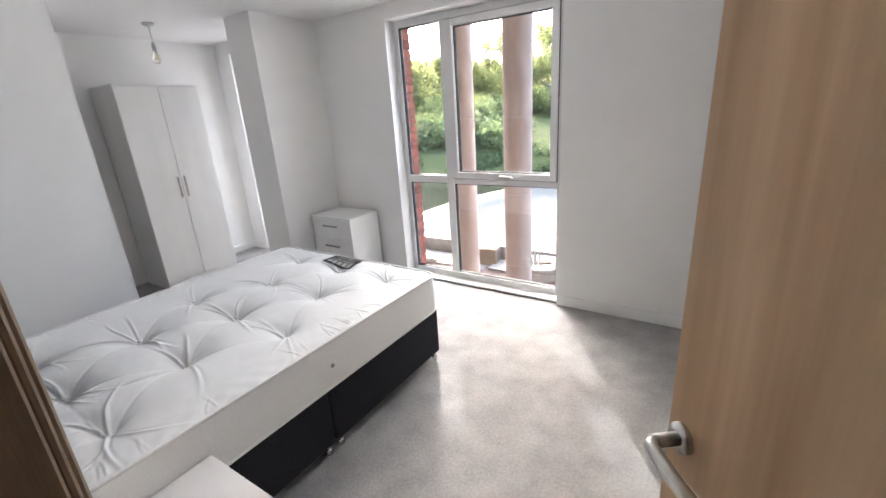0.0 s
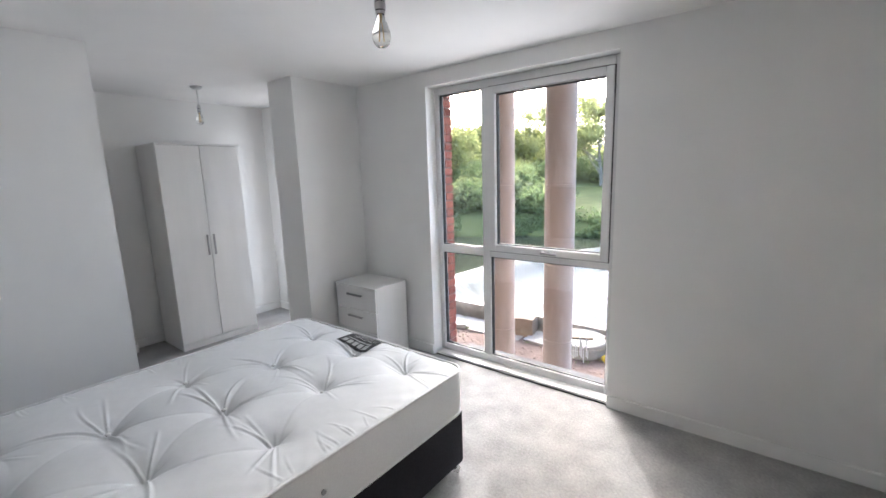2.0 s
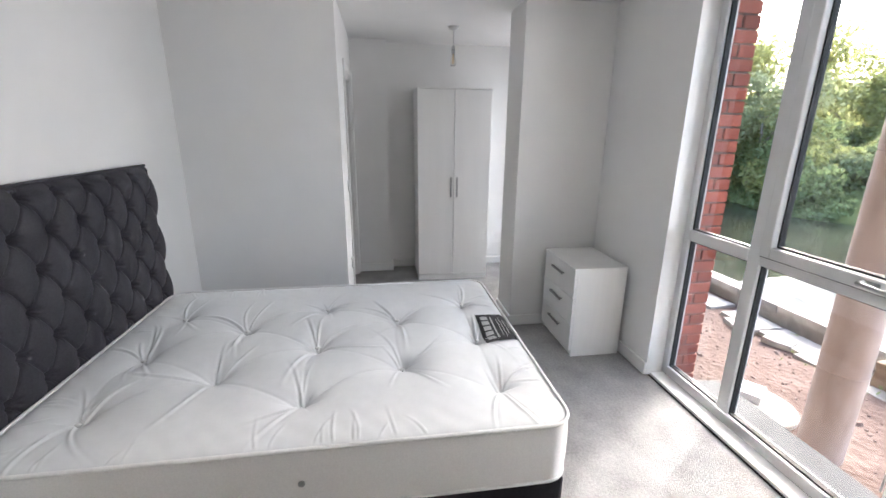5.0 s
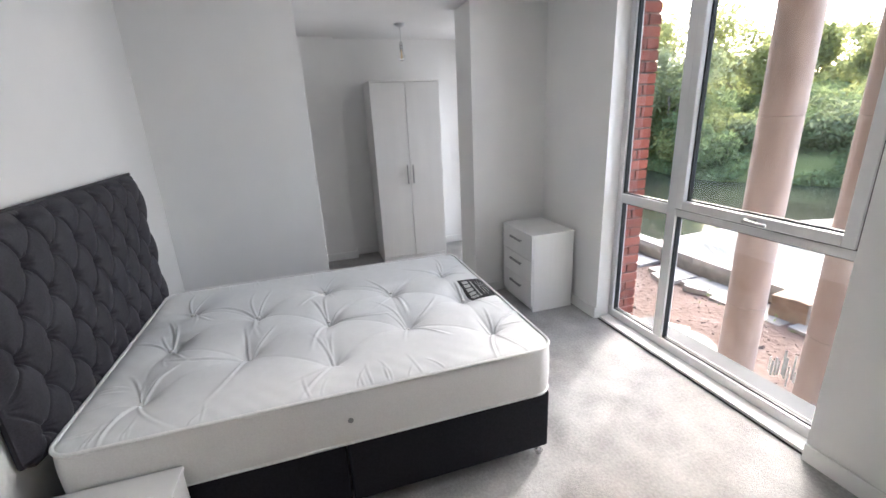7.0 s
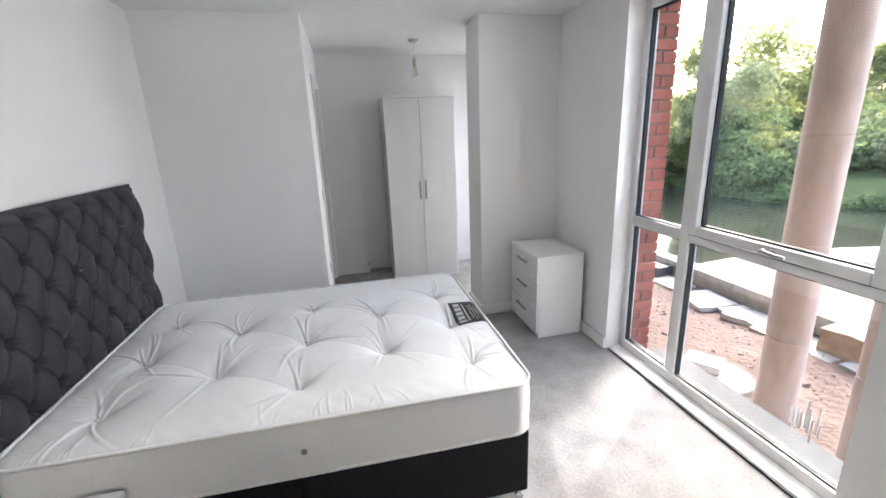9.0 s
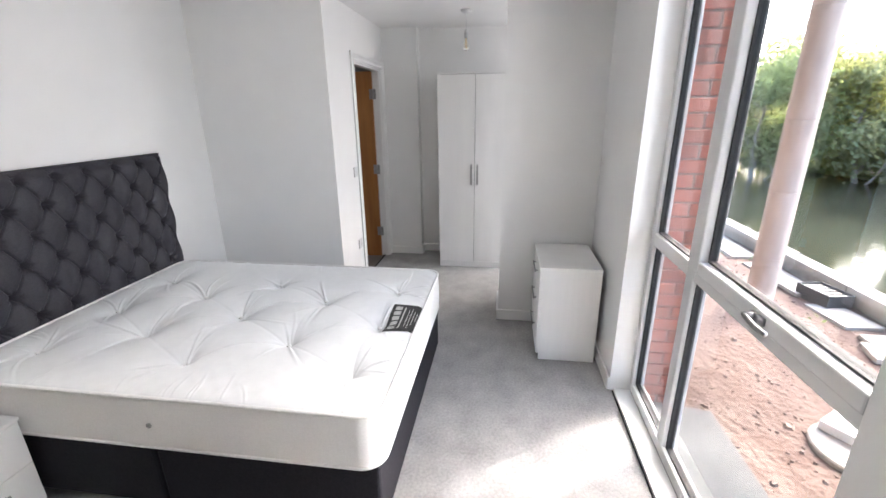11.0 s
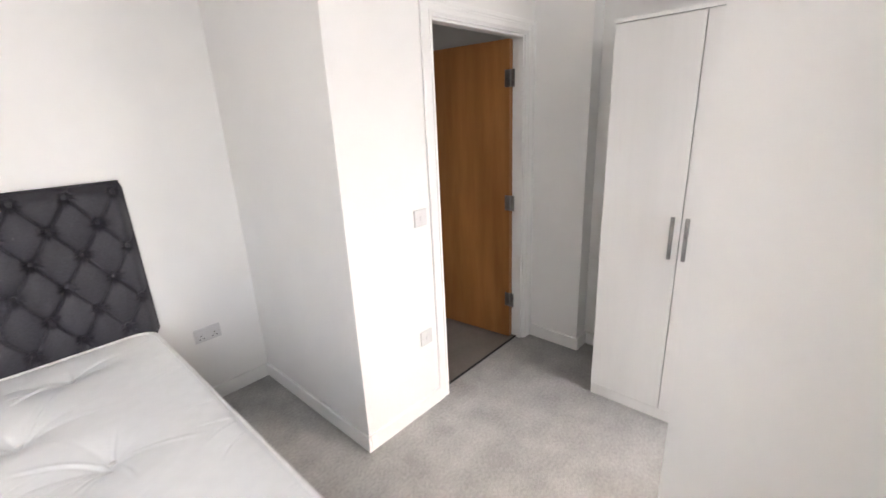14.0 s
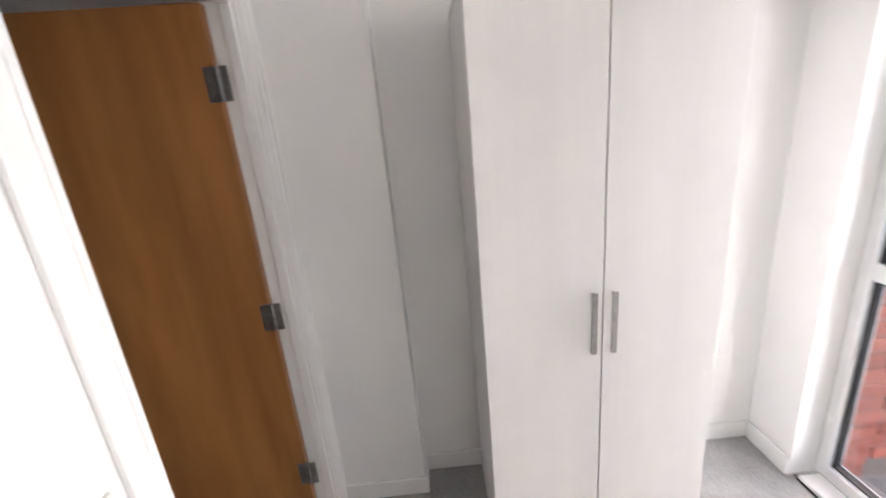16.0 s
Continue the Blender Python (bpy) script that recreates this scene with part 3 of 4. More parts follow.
for x, y, d in ((HX + 0.009, 0.03, (1, 0, 0)), (-HX - 0.009, 0.03, (-1, 0, 0))):
    bm = bmesh.new()
    rod(bm, (x, y, 0.118), (x + d[0] * 0.004, y, 0.118), 0.011, seg=16)
    part("air_vent", bm, NICKEL, mattress, "small metal air vent eyelet")
# Sewn label, sagging over the foot edge of the cover.
LX0, LX1, LY0, LY1 = -1.875 - CX, -1.60 - CX, 2.295 - (BY0 + BY1) / 2, 2.452 - (BY0 + BY1) / 2


def patch(u0, v0, u1, v1, lift, nu=10, nv=8):
    bm = bmesh.new()
    vs = [[bm.verts.new((x, y, MH + 0.012 + float(cover_height(x, y)) + lift)) for x in [LX0 + (LX1 - LX0) * (u0 + (u1 - u0) * i / nu) for i in range(nu + 1)]] for y in [LY0 + (LY1 - LY0) * (v0 + (v1 - v0) * j / nv) for j in range(nv + 1)]]
    for j in range(nv):
        for i in range(nu):
            bm.faces.new((vs[j][i], vs[j][i + 1], vs[j + 1][i + 1], vs[j + 1][i]))
    return bm


label_ob = part("sewn_label", patch(0, 0, 1, 1, 0.003, 16, 12), LABEL, mattress, "black woven label with silver lettering bars", smooth=True)
for k in range(5):
    part("lettering_bar", patch(0.10 + 0.165 * k, 0.12, 0.10 + 0.165 * k + 0.125, 0.36, 0.0042, 3, 3), SILVER, label_ob)
for v, u0, u1 in ((0.44, 0.12, 0.88), (0.62, 0.2, 0.8), (0.72, 0.15, 0.85), (0.82, 0.25, 0.75), (0.91, 0.3, 0.6)):
    part("lettering_bar", patch(u0, v, u1, v + (0.05 if v < 0.5 else 0.022), 0.0042, 8, 2), SILVER, label_ob)

# ---- headboard ----
hb = thing("headboard", "charcoal diamond-tufted upholstered headboard against the wall", "headboard", pose(CX, HEAD_Y, 0))
HBX0, HBX1, HBZ0, HBZ1, PA, PB = -2.50 - CX, -1.02 - CX, 0.56, 1.372, 0.1795, 0.1345
OX, OZ = -2.279 - CX, 1.325


def pad_depth(x, z):
    """Flat plump diamonds with narrow sewn creases between them and deep dimples at the buttons."""
    p = (x - OX) / PA + (z - OZ) / (2 * PB)
    q = (x - OX) / PA - (z - OZ) / (2 * PB)
    sp, sq = abs(math.sin(math.pi * p)), abs(math.sin(math.pi * q))
    e = min(x - HBX0, HBX1 - x, HBZ1 - z, z - HBZ0 + 0.02)
    calm = min(1, max(0, e - 0.008) / 0.03)
    dpth = 0.078 + 0.016 * (sp * sq) ** 0.8 * calm
    for f in (p - round(p), q - round(q)):
        dpth -= 0.007 * calm * math.exp(-(f * 0.149 / 0.0042) ** 2)
    dp, dq = p - round(p), q - round(q)
    dx, dz = (dp + dq) * PA / 2, (dp - dq) * PB
    d = math.hypot(dx, dz)
    if d < 0.09:
        dpth -= calm * (0.042 * math.exp(-(d / 0.018) ** 2) + 0.024 * math.exp(-d / 0.02))
        dpth += 0.0030 * calm * math.cos(9 * math.atan2(dz, dx) + x * 5) * math.exp(-((d - 0.024) / 0.014) ** 2)
    return dpth - 0.05 * math.exp(-(max(e, 0) / 0.03) ** 1.4)


bm = bmesh.new()
nu, nv = 560, 308
vs = []
for j in range(nv + 1):
    z = HBZ0 + (HBZ1 - HBZ0) * j / nv
    row = []
    for i in range(nu + 1):
        x = HBX0 + (HBX1 - HBX0) * i / nu
        xr, zr = rounded(x - (HBX0 + HBX1) / 2, z - (HBZ0 + HBZ1) / 2, (HBX1 - HBX0) / 2, (HBZ1 - HBZ0) / 2, 0.035)
        row.append(bm.verts.new((xr + (HBX0 + HBX1) / 2, pad_depth(x, z), zr + (HBZ0 + HBZ1) / 2)))
    vs.append(row)
for j in range(nv):
    for i in range(nu):
        bm.faces.new((vs[j][i], vs[j + 1][i], vs[j + 1][i + 1], vs[j][i + 1]))
part("tufted_pad", bm, VELVET, hb, smooth=True)
box_part("back_board", (HBX0 + 0.004, 0.004, HBZ0 + 0.004), (HBX1 - 0.004, 0.03, HBZ1 - 0.004), VELVET, hb, r=0.01)
bm = bmesh.new()
tube(bm, [(HBX0 + 0.01, 0.028, HBZ1 - 0.004), (0, 0.028, HBZ1 - 0.004), (HBX1 - 0.01, 0.028, HBZ1 - 0.004)], 0.008)
part("top_piping", bm, VELVET, hb, smooth=True)
for s in (-0.42, 0.42):
    box_part("strut", (s - 0.03, 0.004, 0.12), (s + 0.03, 0.024, HBZ0 + 0.02), DIVAN, hb, r=0.002)
bm = bmesh.new()
lathe(bm, [(0.003, 0), (0.010, 0.002), (0.0115, 0.006), (0.008, 0.011), (0.002, 0.013)], 12)
bmesh.ops.rotate(bm, verts=bm.verts, matrix=Matrix.Rotation(radians(-90), 3, "X"))
button_mesh = to_mesh("button", bm, VELVET, True)
for r in range(6):
    z = OZ - PB * r
    for c in range(-2, 11):
        x = OX + PA * c - (PA / 2 if r % 2 else 0)
        if HBX0 + 0.02 < x < HBX1 - 0.02:
            ob = new("button", button_mesh)
            ob.parent = hb
            ob.location = (x, pad_depth(x, z) + 0.002, z)


# ---- cabinets ----
def handle_bar(parent, p0, p1, out, material=NICKEL):
    """A flat bow handle on two feet."""
    p0, p1, o = Vector(p0), Vector(p1), Vector(out)
    d = (p1 - p0).normalized()
    bm = bmesh.new()
    for p in (p0 + d * 0.008, p1 - d * 0.008):
        rod(bm, p, p + o * 0.018, 0.0045, seg=10)
    side = d.cross(o)
    w, t = side * 0.0085, o * 0.006
    base = [p0 + o * 0.016, p1 + o * 0.016]
    c = [bm.verts.new(b + sw * w + st * t) for b in base for sw in (-1, 1) for st in (0, 1)]
    for f in ((0, 1, 3, 2), (4, 6, 7, 5), (0, 4, 5, 1), (2, 3, 7, 6), (0, 2, 6, 4), (1, 5, 7, 3)):
        bm.faces.new([c[i] for i in f])
    ease(bm, 0.0015, 1)
    part("handle", bm, material, parent, "slim brushed metal bar handle")


def chest(name, label, m, w, d, h, drawers):
    """Front faces local -y, back at y = d."""
    top = thing(name, label, "drawers", m)
    box_part("side_panel", (0, 0.018, 0), (0.016, d, h - 0.018), BOARD, top, r=0.0015)
    box_part("side_panel", (w - 0.016, 0.018, 0), (w, d, h - 0.018), BOARD, top, r=0.0015)
    box_part("top", (-0.004, -0.004, h - 0.018), (w + 0.004, d, h), BOARD, top, r=0.002)
    box_part("back_panel", (0.016, d - 0.006, 0.03), (w - 0.016, d - 0.002, h - 0.018), BOARD, top, r=0)
    box_part("plinth", (0.016, 0.03, 0), (w - 0.016, 0.046, 0.05), BOARD, top, r=0)
    # Dark sheet behind the drawer fronts stands in for the shade inside.
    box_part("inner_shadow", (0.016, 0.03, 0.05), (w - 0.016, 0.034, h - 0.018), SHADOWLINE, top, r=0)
    dh = (h - 0.018 - 0.048) / drawers
    for k in range(drawers):
        z0 = 0.046 + dh * k
        dr = box_part("drawer", (0.002, 0.0, z0 + 0.002), (w - 0.002, 0.017, z0 + dh - 0.002), BOARD, top, r=0.0015)
        zc = z0 + dh * 0.68
        handle_bar(dr, (w / 2 - 0.095, 0, zc), (w / 2 + 0.095, 0, zc), (0, -1, 0))
    return top


chest("chest_of_drawers", "white three-drawer bedside chest in the corner by the window", pose(-2.938, 3.118, 0), 0.53, 0.385, 0.668, 3)
chest("bedside_cabinet", "small white bedside cabinet with two drawers beside the bed", pose(-0.55, 0.945, 0, 0, 0, 180), 0.43, 0.40, 0.47, 2)

wd = thing("wardrobe", "tall white two-door wardrobe with dark bar handles in the alcove", "wardrobe", pose(-4.155, 2.2, 0, 0, 0, 90))
# Local x runs along the front, local -y faces the room.
WW, WD_, WH = 0.745, 0.49, 1.98
for x0 in (0, WW - 0.018):
    box_part("side_panel", (x0, 0.02, 0), (x0 + 0.018, WD_, WH - 0.018), BOARD, wd, r=0.0015)
box_part("top_panel", (-0.003, -0.003, WH - 0.018), (WW + 0.003, WD_, WH), BOARD, wd, r=0.002)
box_part("plinth", (0.002, 0.004, 0), (WW - 0.002, 0.02, 0.062), BOARD, wd, r=0.0015)
box_part("back_panel", (0.018, WD_ - 0.006, 0.05), (WW - 0.018, WD_ - 0.002, WH - 0.018), BOARD, wd, r=0)
# Dark sheet painted in for shade behind the wardrobe doors.
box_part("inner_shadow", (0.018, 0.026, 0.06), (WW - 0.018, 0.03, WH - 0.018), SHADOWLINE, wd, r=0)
split = 0.369
for x0, x1, hx in ((0.001, split - 0.002, split - 0.033), (split + 0.002, WW - 0.001, split + 0.029)):
    dr = box_part("door", (x0, 0.0, 0.066), (x1, 0.018, WH - 0.021), BOARD, wd, r=0.0015)
    handle_bar(dr, (hx, 0, 0.905), (hx, 0, 1.108), (0, -1, 0))


# ---- pendant lamps, switch and sockets ----
def pendant(x, y, drop, label):
    top = thing("pendant_lamp", label, "lamp", pose(x, y, H), group="bare bulb pendants")
    bm = bmesh.new()
    lathe(bm, [(0.012, -0.03), (0.03, -0.026), (0.047, -0.012), (0.05, 0.0)], 28)
    part("ceiling_rose", bm, PLASTIC, top, smooth=True)
    bm = bmesh.new()
    tube(bm, [(0, 0, -0.028), (0.003, 0, -0.1), (0, 0.002, -drop)], 0.0033)
    part("cord", bm, PLASTIC, top, smooth=True)
    bm = bmesh.new()
    lathe(bm, [(0.006, -drop), (0.014, -drop - 0.012), (0.0175, -drop - 0.024), (0.0175, -drop - 0.038)], 20)
    lathe(bm, [(0.0175, -drop - 0.041), (0.0178, -drop - 0.062)], 20)
    lathe(bm, [(0.0150, -drop - 0.065), (0.0150, -drop - 0.074)], 20)
    part("lampholder", bm, HOLDER, top)
    for za in (0.038, 0.062):
        bm = bmesh.new()
        lathe(bm, [(0.0150, -drop - za - 0.003), (0.0150, -drop - za)], 20)
        part("lampholder_ring", bm, SHADOWLINE, top, "dark groove of the lampholder")
    bm = bmesh.new()
    lathe(bm, [(0.012, -drop - 0.074), (0.0135, -drop - 0.09), (0.022, -drop - 0.108), (0.029, -drop - 0.128), (0.030, -drop - 0.142), (0.024, -drop - 0.162), (0.012, -drop - 0.172), (0.002, -drop - 0.174)], 24)
    part("bulb", bm, BULB, top, "clear glass filament bulb, unlit", smooth=True)
    bm = bmesh.new()
    rod(bm, (0, 0, -drop - 0.076), (0, 0, -drop - 0.105), 0.004, 0.002, 8)
    for k in range(4):
        c, s = math.cos(k * 1.57), math.sin(k * 1.57)
        rod(bm, (c * 0.003, s * 0.003, -drop - 0.103), (c * 0.007, s * 0.007, -drop - 0.15), 0.0012, seg=6)
    part("filament", bm, FILAMENT, top, "amber filament rods")
    return top


pendant(-3.885, 2.5, 0.15, "bare bulb on a short white cord hanging above the wardrobe alcove")
pendant(-0.80, 1.77, 0.255, "bare bulb on a white cord hanging from the bedroom ceiling")


def plate(name, label, x, z, w, h, m, kind):
    top = thing(name, label, "switch" if kind == "switch" else "socket", m)
    box_part("faceplate", (x - w / 2, 0, z - h / 2), (x + w / 2, 0.009, z + h / 2), PLASTIC, top, r=0.003)
    gangs = (0,) if w < 0.1 else (-0.036, 0.036)
    for g in gangs:
        box_part("rocker", (x + g - 0.008, 0.008, z + (-0.011 if kind == "switch" else 0.013)), (x + g + 0.008, 0.0125, z + (0.011 if kind == "switch" else 0.03)), PLASTIC, top, r=0.0015)
        if kind == "socket":
            for px, pz in ((0, -0.002), (-0.011, -0.022), (0.011, -0.022)):
                box_part("pin_slot", (x + g + px - 0.0035, 0.0085, z + pz - 0.003), (x + g + px + 0.0035, 0.0096, z + pz + 0.003), SHADOWLINE, top, r=0)
    for sx in (-w / 2 + 0.012, w / 2 - 0.012):
        bm = bmesh.new()
        rod(bm, (x + sx, 0.0085, z), (x + sx, 0.0102, z), 0.0035, seg=10)
        part("screw", bm, STEEL, top)
    return top


plate("light_switch", "white single light switch on the wall beside the doorway", 0, 1.118, 0.086, 0.086, pose(-3.476, DOOR_Y, 0), "switch")
plate("aerial_socket", "white single outlet plate low on the wall beside the doorway", 0, 0.452, 0.086, 0.086, pose(-3.466, DOOR_Y, 0), "switch")
plate("double_socket", "white double power socket on the wall beside the headboard", 0, 0.44, 0.146, 0.086, pose(-2.72, HEAD_Y, 0), "socket")

# ---- outside: ground, river and banks ----
GZ, WY0, WY1 = -2.45, 10.62, 28.0


def far_edge(x):
    return 27.0 + 5.0 * max(0, min(1, (x + 20) / 12)) + 0.8 * math.sin(x * 0.35)


def land(x, y):
    if y <= 10.55:
        return GZ + 0.05 * noise.noise((x * 0.7, y * 0.7, 0)) + 0.02 * noise.noise((x * 3, y * 3, 2))
    b = y - far_edge(x)
    if b < 0:
        return -5.2
    if b < 2.5:
        return -3.4 + 1.5 * b / 2.5 + 0.25 * noise.noise((x * 0.6, y * 0.6, 1))
    return -1.9 + min(2.6, (b - 2.5) * 0.14) + 0.2 * noise.noise((x * 0.2, y * 0.2, 1))


def axis(lo, hi, step, far):
    out = list(np.arange(lo, hi + step / 2, step))
    ext, s = [], step
    p = hi
    while p < far:
        s *= 1.6
        p += s
        ext.append(p)
    return out, ext


xs_mid, xs_hi = axis(-46, 16, 0.6, 1500)
xs = [-46 - (v - 16) for v in reversed(xs_hi)] + xs_mid + xs_hi
ys_mid, ys_hi = axis(4.15, 60, 0.45, 1800)
ys = [-40.0, -10.0] + ys_mid + ys_hi
verts = [(x, y, land(x, y) if y > 4 else GZ) for y in ys for x in xs]
nxs = len(xs)
faces = [(j * nxs + i, j * nxs + i + 1, (j + 1) * nxs + i + 1, (j + 1) * nxs + i) for j in range(len(ys) - 1) for i in range(nxs - 1)]
me = bpy.data.meshes.new("ground")
me.from_pydata(verts, [], faces)
me.materials.append(SOIL)
me.materials.append(GRASS)
for p in me.polygons:
    p.use_smooth = True
    p.material_index = 1 if p.center.y > 12 else 0
tagged(new("ground", me), "reddish building soil by the house and grassy far river bank", "ground", kind="structure")


def sheet(name, quad_rows, material, label, category="water"):
    bm = bmesh.new()
    rows = [[bm.verts.new(p) for p in r] for r in quad_rows]
    for a_, b_ in zip(rows, rows[1:]):
        for k in range(len(a_) - 1):
            bm.faces.new((a_[k], a_[k + 1], b_[k + 1], b_[k]))
    return tagged(new(name, to_mesh(name, bm, material, True)), label, category, kind="structure")


def crest(y):
    return -12.0 + 0.03 * (y - 16.8) ** 2


yy = [10.6 + 0.5 * k for k in range(48)]
sheet("water_pool", [[(-90, y, -3.3), (crest(y) - 4, y, -3.3), (crest(y), y, -3.3)] for y in yy], POOL, "dark still river water above the weir")
sheet("water_weir", [[(crest(y), y, -3.3), (crest(y) + 0.25, y, -3.34 + 0.02 * math.sin(y * 5)), (crest(y) + 0.9, y, -3.75), (crest(y) + 1.7, y, -4.2), (crest(y) + 2.4, y, -4.35)] for y in yy], FALL, "smooth sheet of water falling over the weir")
sheet("water_foam", [[(crest(y) + 2.4, y, -4.35)] + [(crest(y) + 3 + 1.5 * k, y, -4.35 + 0.12 * noise.noise((k * 0.9, y * 0.9, 0))) for k in range(30)] + [(80, y, -4.35)] for y in yy], FOAM, "white foaming water below the weir")

river_wall = thing("river_wall", "low concrete river wall with stone coping", "wall", pose(0, 0, 0))
bm = bmesh.new()
slab(bm, -60, 10.32, -5.0, 20, 10.6, -2.2)
part("wall_body", bm, CONCRETE, river_wall)
rs = random.Random(3)
x = -24.0
while x < 6:
    L = rs.uniform(0.9, 1.25)
    box_part("coping_stone", (x, 10.24, -2.2 + rs.uniform(-0.01, 0.01)), (x + L - 0.015, 10.66, -2.03 + rs.uniform(-0.015, 0.015)), CONCRETE, river_wall, r=0.012)
    x += L
path = thing("concrete_path", "broken pale concrete strip along the river wall", "path", pose(0, 0, 0))
x = -22.0
while x < 4:
    L = rs.uniform(0.8, 1.5)
    ob = box_part("slab", (-L / 2, -0.34, -0.06), (L / 2 - 0.03, 0.34, 0.03), CONCRETE, path, r=0.01)
    ob.matrix_local = pose(x, 9.8 + rs.uniform(-0.1, 0.05), GZ + 0.05 + rs.uniform(-0.02, 0.02), rs.uniform(-2, 2), rs.uniform(-2, 2), rs.uniform(-5, 5))
    x += L + rs.uniform(0, 0.25)


def stone_block(x, y, sx, sy, sz, turn, material, label):
    bm = bmesh.new()
    slab(bm, -sx / 2, -sy / 2, 0, sx / 2, sy / 2, sz)
    bmesh.ops.subdivide_edges(bm, edges=bm.edges, cuts=2, use_grid_fill=True)
    for v in bm.verts:
        v.co += Vector((1, 1, 1)) * 0.02 * noise.noise(v.co * 5 + Vector((x, y, 0)))
    ease(bm, 0.012, 1)
    ob = tagged(new("stone_block", to_mesh("stone_block", bm, material)), label, "stone")
    ob.matrix_world = pose(x, y, GZ - 0.02, 0, 0, turn)


stone_block(-4.55, 9.95, 0.62, 0.45, 0.5, 8, TANSTONE, "tan stone block standing on the soil by the river wall")
stone_block(-2.15, 10.0, 0.7, 0.4, 0.42, -12, CONCRETE, "pale concrete block beside the manhole ring")
stone_block(-6.3, 9.5, 0.5, 0.3, 0.12, 20, CONCRETE, "flat broken concrete piece on the soil")
stone_block(-7.1, 9.35, 0.6, 0.35, 0.1, -15, CONCRETE, "flat broken concrete piece on the soil")

ring = thing("manhole_ring", "round concrete manhole ring with a slab lid on the soil", "manhole", pose(-2.98, 9.72, GZ))
bm = bmesh.new()
lathe(bm, [(0.52, -0.05), (0.53, 0.2), (0.50, 0.22), (0.50, 0.24)], 32)
part("ring", bm, CONCRETE, ring)
bm = bmesh.new()
lathe(bm, [(0.55, 0.24), (0.56, 0.33), (0.53, 0.35)], 32)
part("cover_slab", bm, CONCRETE, ring)
ob = box_part("lid", (-0.27, -0.2, 0.352), (0.27, 0.2, 0.39), TANSTONE, ring, r=0.008)
ob.matrix_local = pose(-0.05, 0.03, 0, 0, 0, 25)

disc = thing("manhole_slab", "flat round concrete slab with a box cover set in the soil", "manhole", pose(-4.62, 7.34, GZ))
bm = bmesh.new()
lathe(bm, [(0.53, -0.08), (0.54, 0.05), (0.52, 0.07)], 36)
part("slab", bm, CONCRETE, disc)
ob = box_part("box_cover", (-0.27, -0.2, 0.07), (0.27, 0.2, 0.2), PLASTIC, disc, "pale box cover", r=0.012)
ob.matrix_local = pose(-0.26, 0.02, 0, 0, 0, 35)

crate = thing("plastic_crate", "black plastic crate standing by the river wall", "crate", pose(-9.3, 9.85, GZ + 0.02, 0, 0, 10))
for b in ((-0.4, -0.28, 0, 0.4, -0.26, 0.3), (-0.4, 0.26, 0, 0.4, 0.28, 0.3), (-0.4, -0.26, 0, -0.38, 0.26, 0.3), (0.38, -0.26, 0, 0.4, 0.26, 0.3)):
    box_part("side", b[:3], b[3:], CRATE, crate, r=0.004)
for k in range(5):
    box_part("slat", (-0.38 + 0.155 * k, -0.26, 0.24), (-0.38 + 0.155 * k + 0.11, 0.26, 0.26), CRATE, crate, r=0)

bm = bmesh.new()
bmesh.ops.create_icosphere(bm, subdivisions=3, radius=0.13)
for v in bm.verts:
    v.co.z *= 0.75
    v.co *= 1 + 0.35 * noise.noise(v.co * 9)
ob = tagged(new("plastic_sack", to_mesh("plastic_sack", bm, YELLOW, True)), "crumpled yellow plastic sack lying by the manhole ring", "sack")
ob.location = (-2.30, 9.45, GZ + 0.08)

# Rubble and clods on the soil.
rr = np.random.RandomState(4)
vv, ff = [], []
for k in range(2200):
    x, y = rr.uniform(-14, 3), rr.uniform(4.6, 10.1)
    s = rr.uniform(0.01, 0.036) * (2.2 if rr.rand() < 0.06 else 1)
    z = land(x, y)
    base = len(vv)
    a0 = rr.uniform(0, 6.28)
    for i in range(5):
        t = a0 + i * 1.2566
        vv.append((x + s * math.cos(t) * rr.uniform(0.7, 1.2), y + s * math.sin(t) * rr.uniform(0.7, 1.2), z - 0.01))
    for i in range(5):
        px, py, pz = vv[base + i]
        vv.append((x + (px - x) * 0.6, y + (py - y) * 0.6, z + s * rr.uniform(0.4, 0.8)))
    ff += [(base + i, base + (i + 1) % 5, base + 5 + (i + 1) % 5, base + 5 + i) for i in range(5)] + [tuple(base + 5 + i for i in range(5))]
me = bpy.data.meshes.new("rubble")
me.from_pydata(vv, [], ff)
me.materials.append(RUBBLE)
tagged(new("rubble", me), "loose stones and clods scattered over the red soil", "rubble", kind="stuff")


# ---- columns and outer face of the house ----
def column(x, y):
    top = thing("column", "tall round pink sandstone column in front of the house", "column", pose(x, y, GZ), group="colonnade")
    z = -0.1
    for h in (1.3, 1.33, 1.32, 1.85, 1.85):
        bm = bmesh.new()
        r = 0.245
        lathe(bm, [(r - 0.008, z + 0.001), (r, z + 0.008), (r, z + h - 0.008), (r - 0.008, z + h - 0.001)], 40)
        part("drum", bm, STONE, top, smooth=False)
        z += h
    return top


for cx, cy in ((-3.69, 7.42), (-2.575, 7.42), (-8.75, 8.25)):
    column(cx, cy)

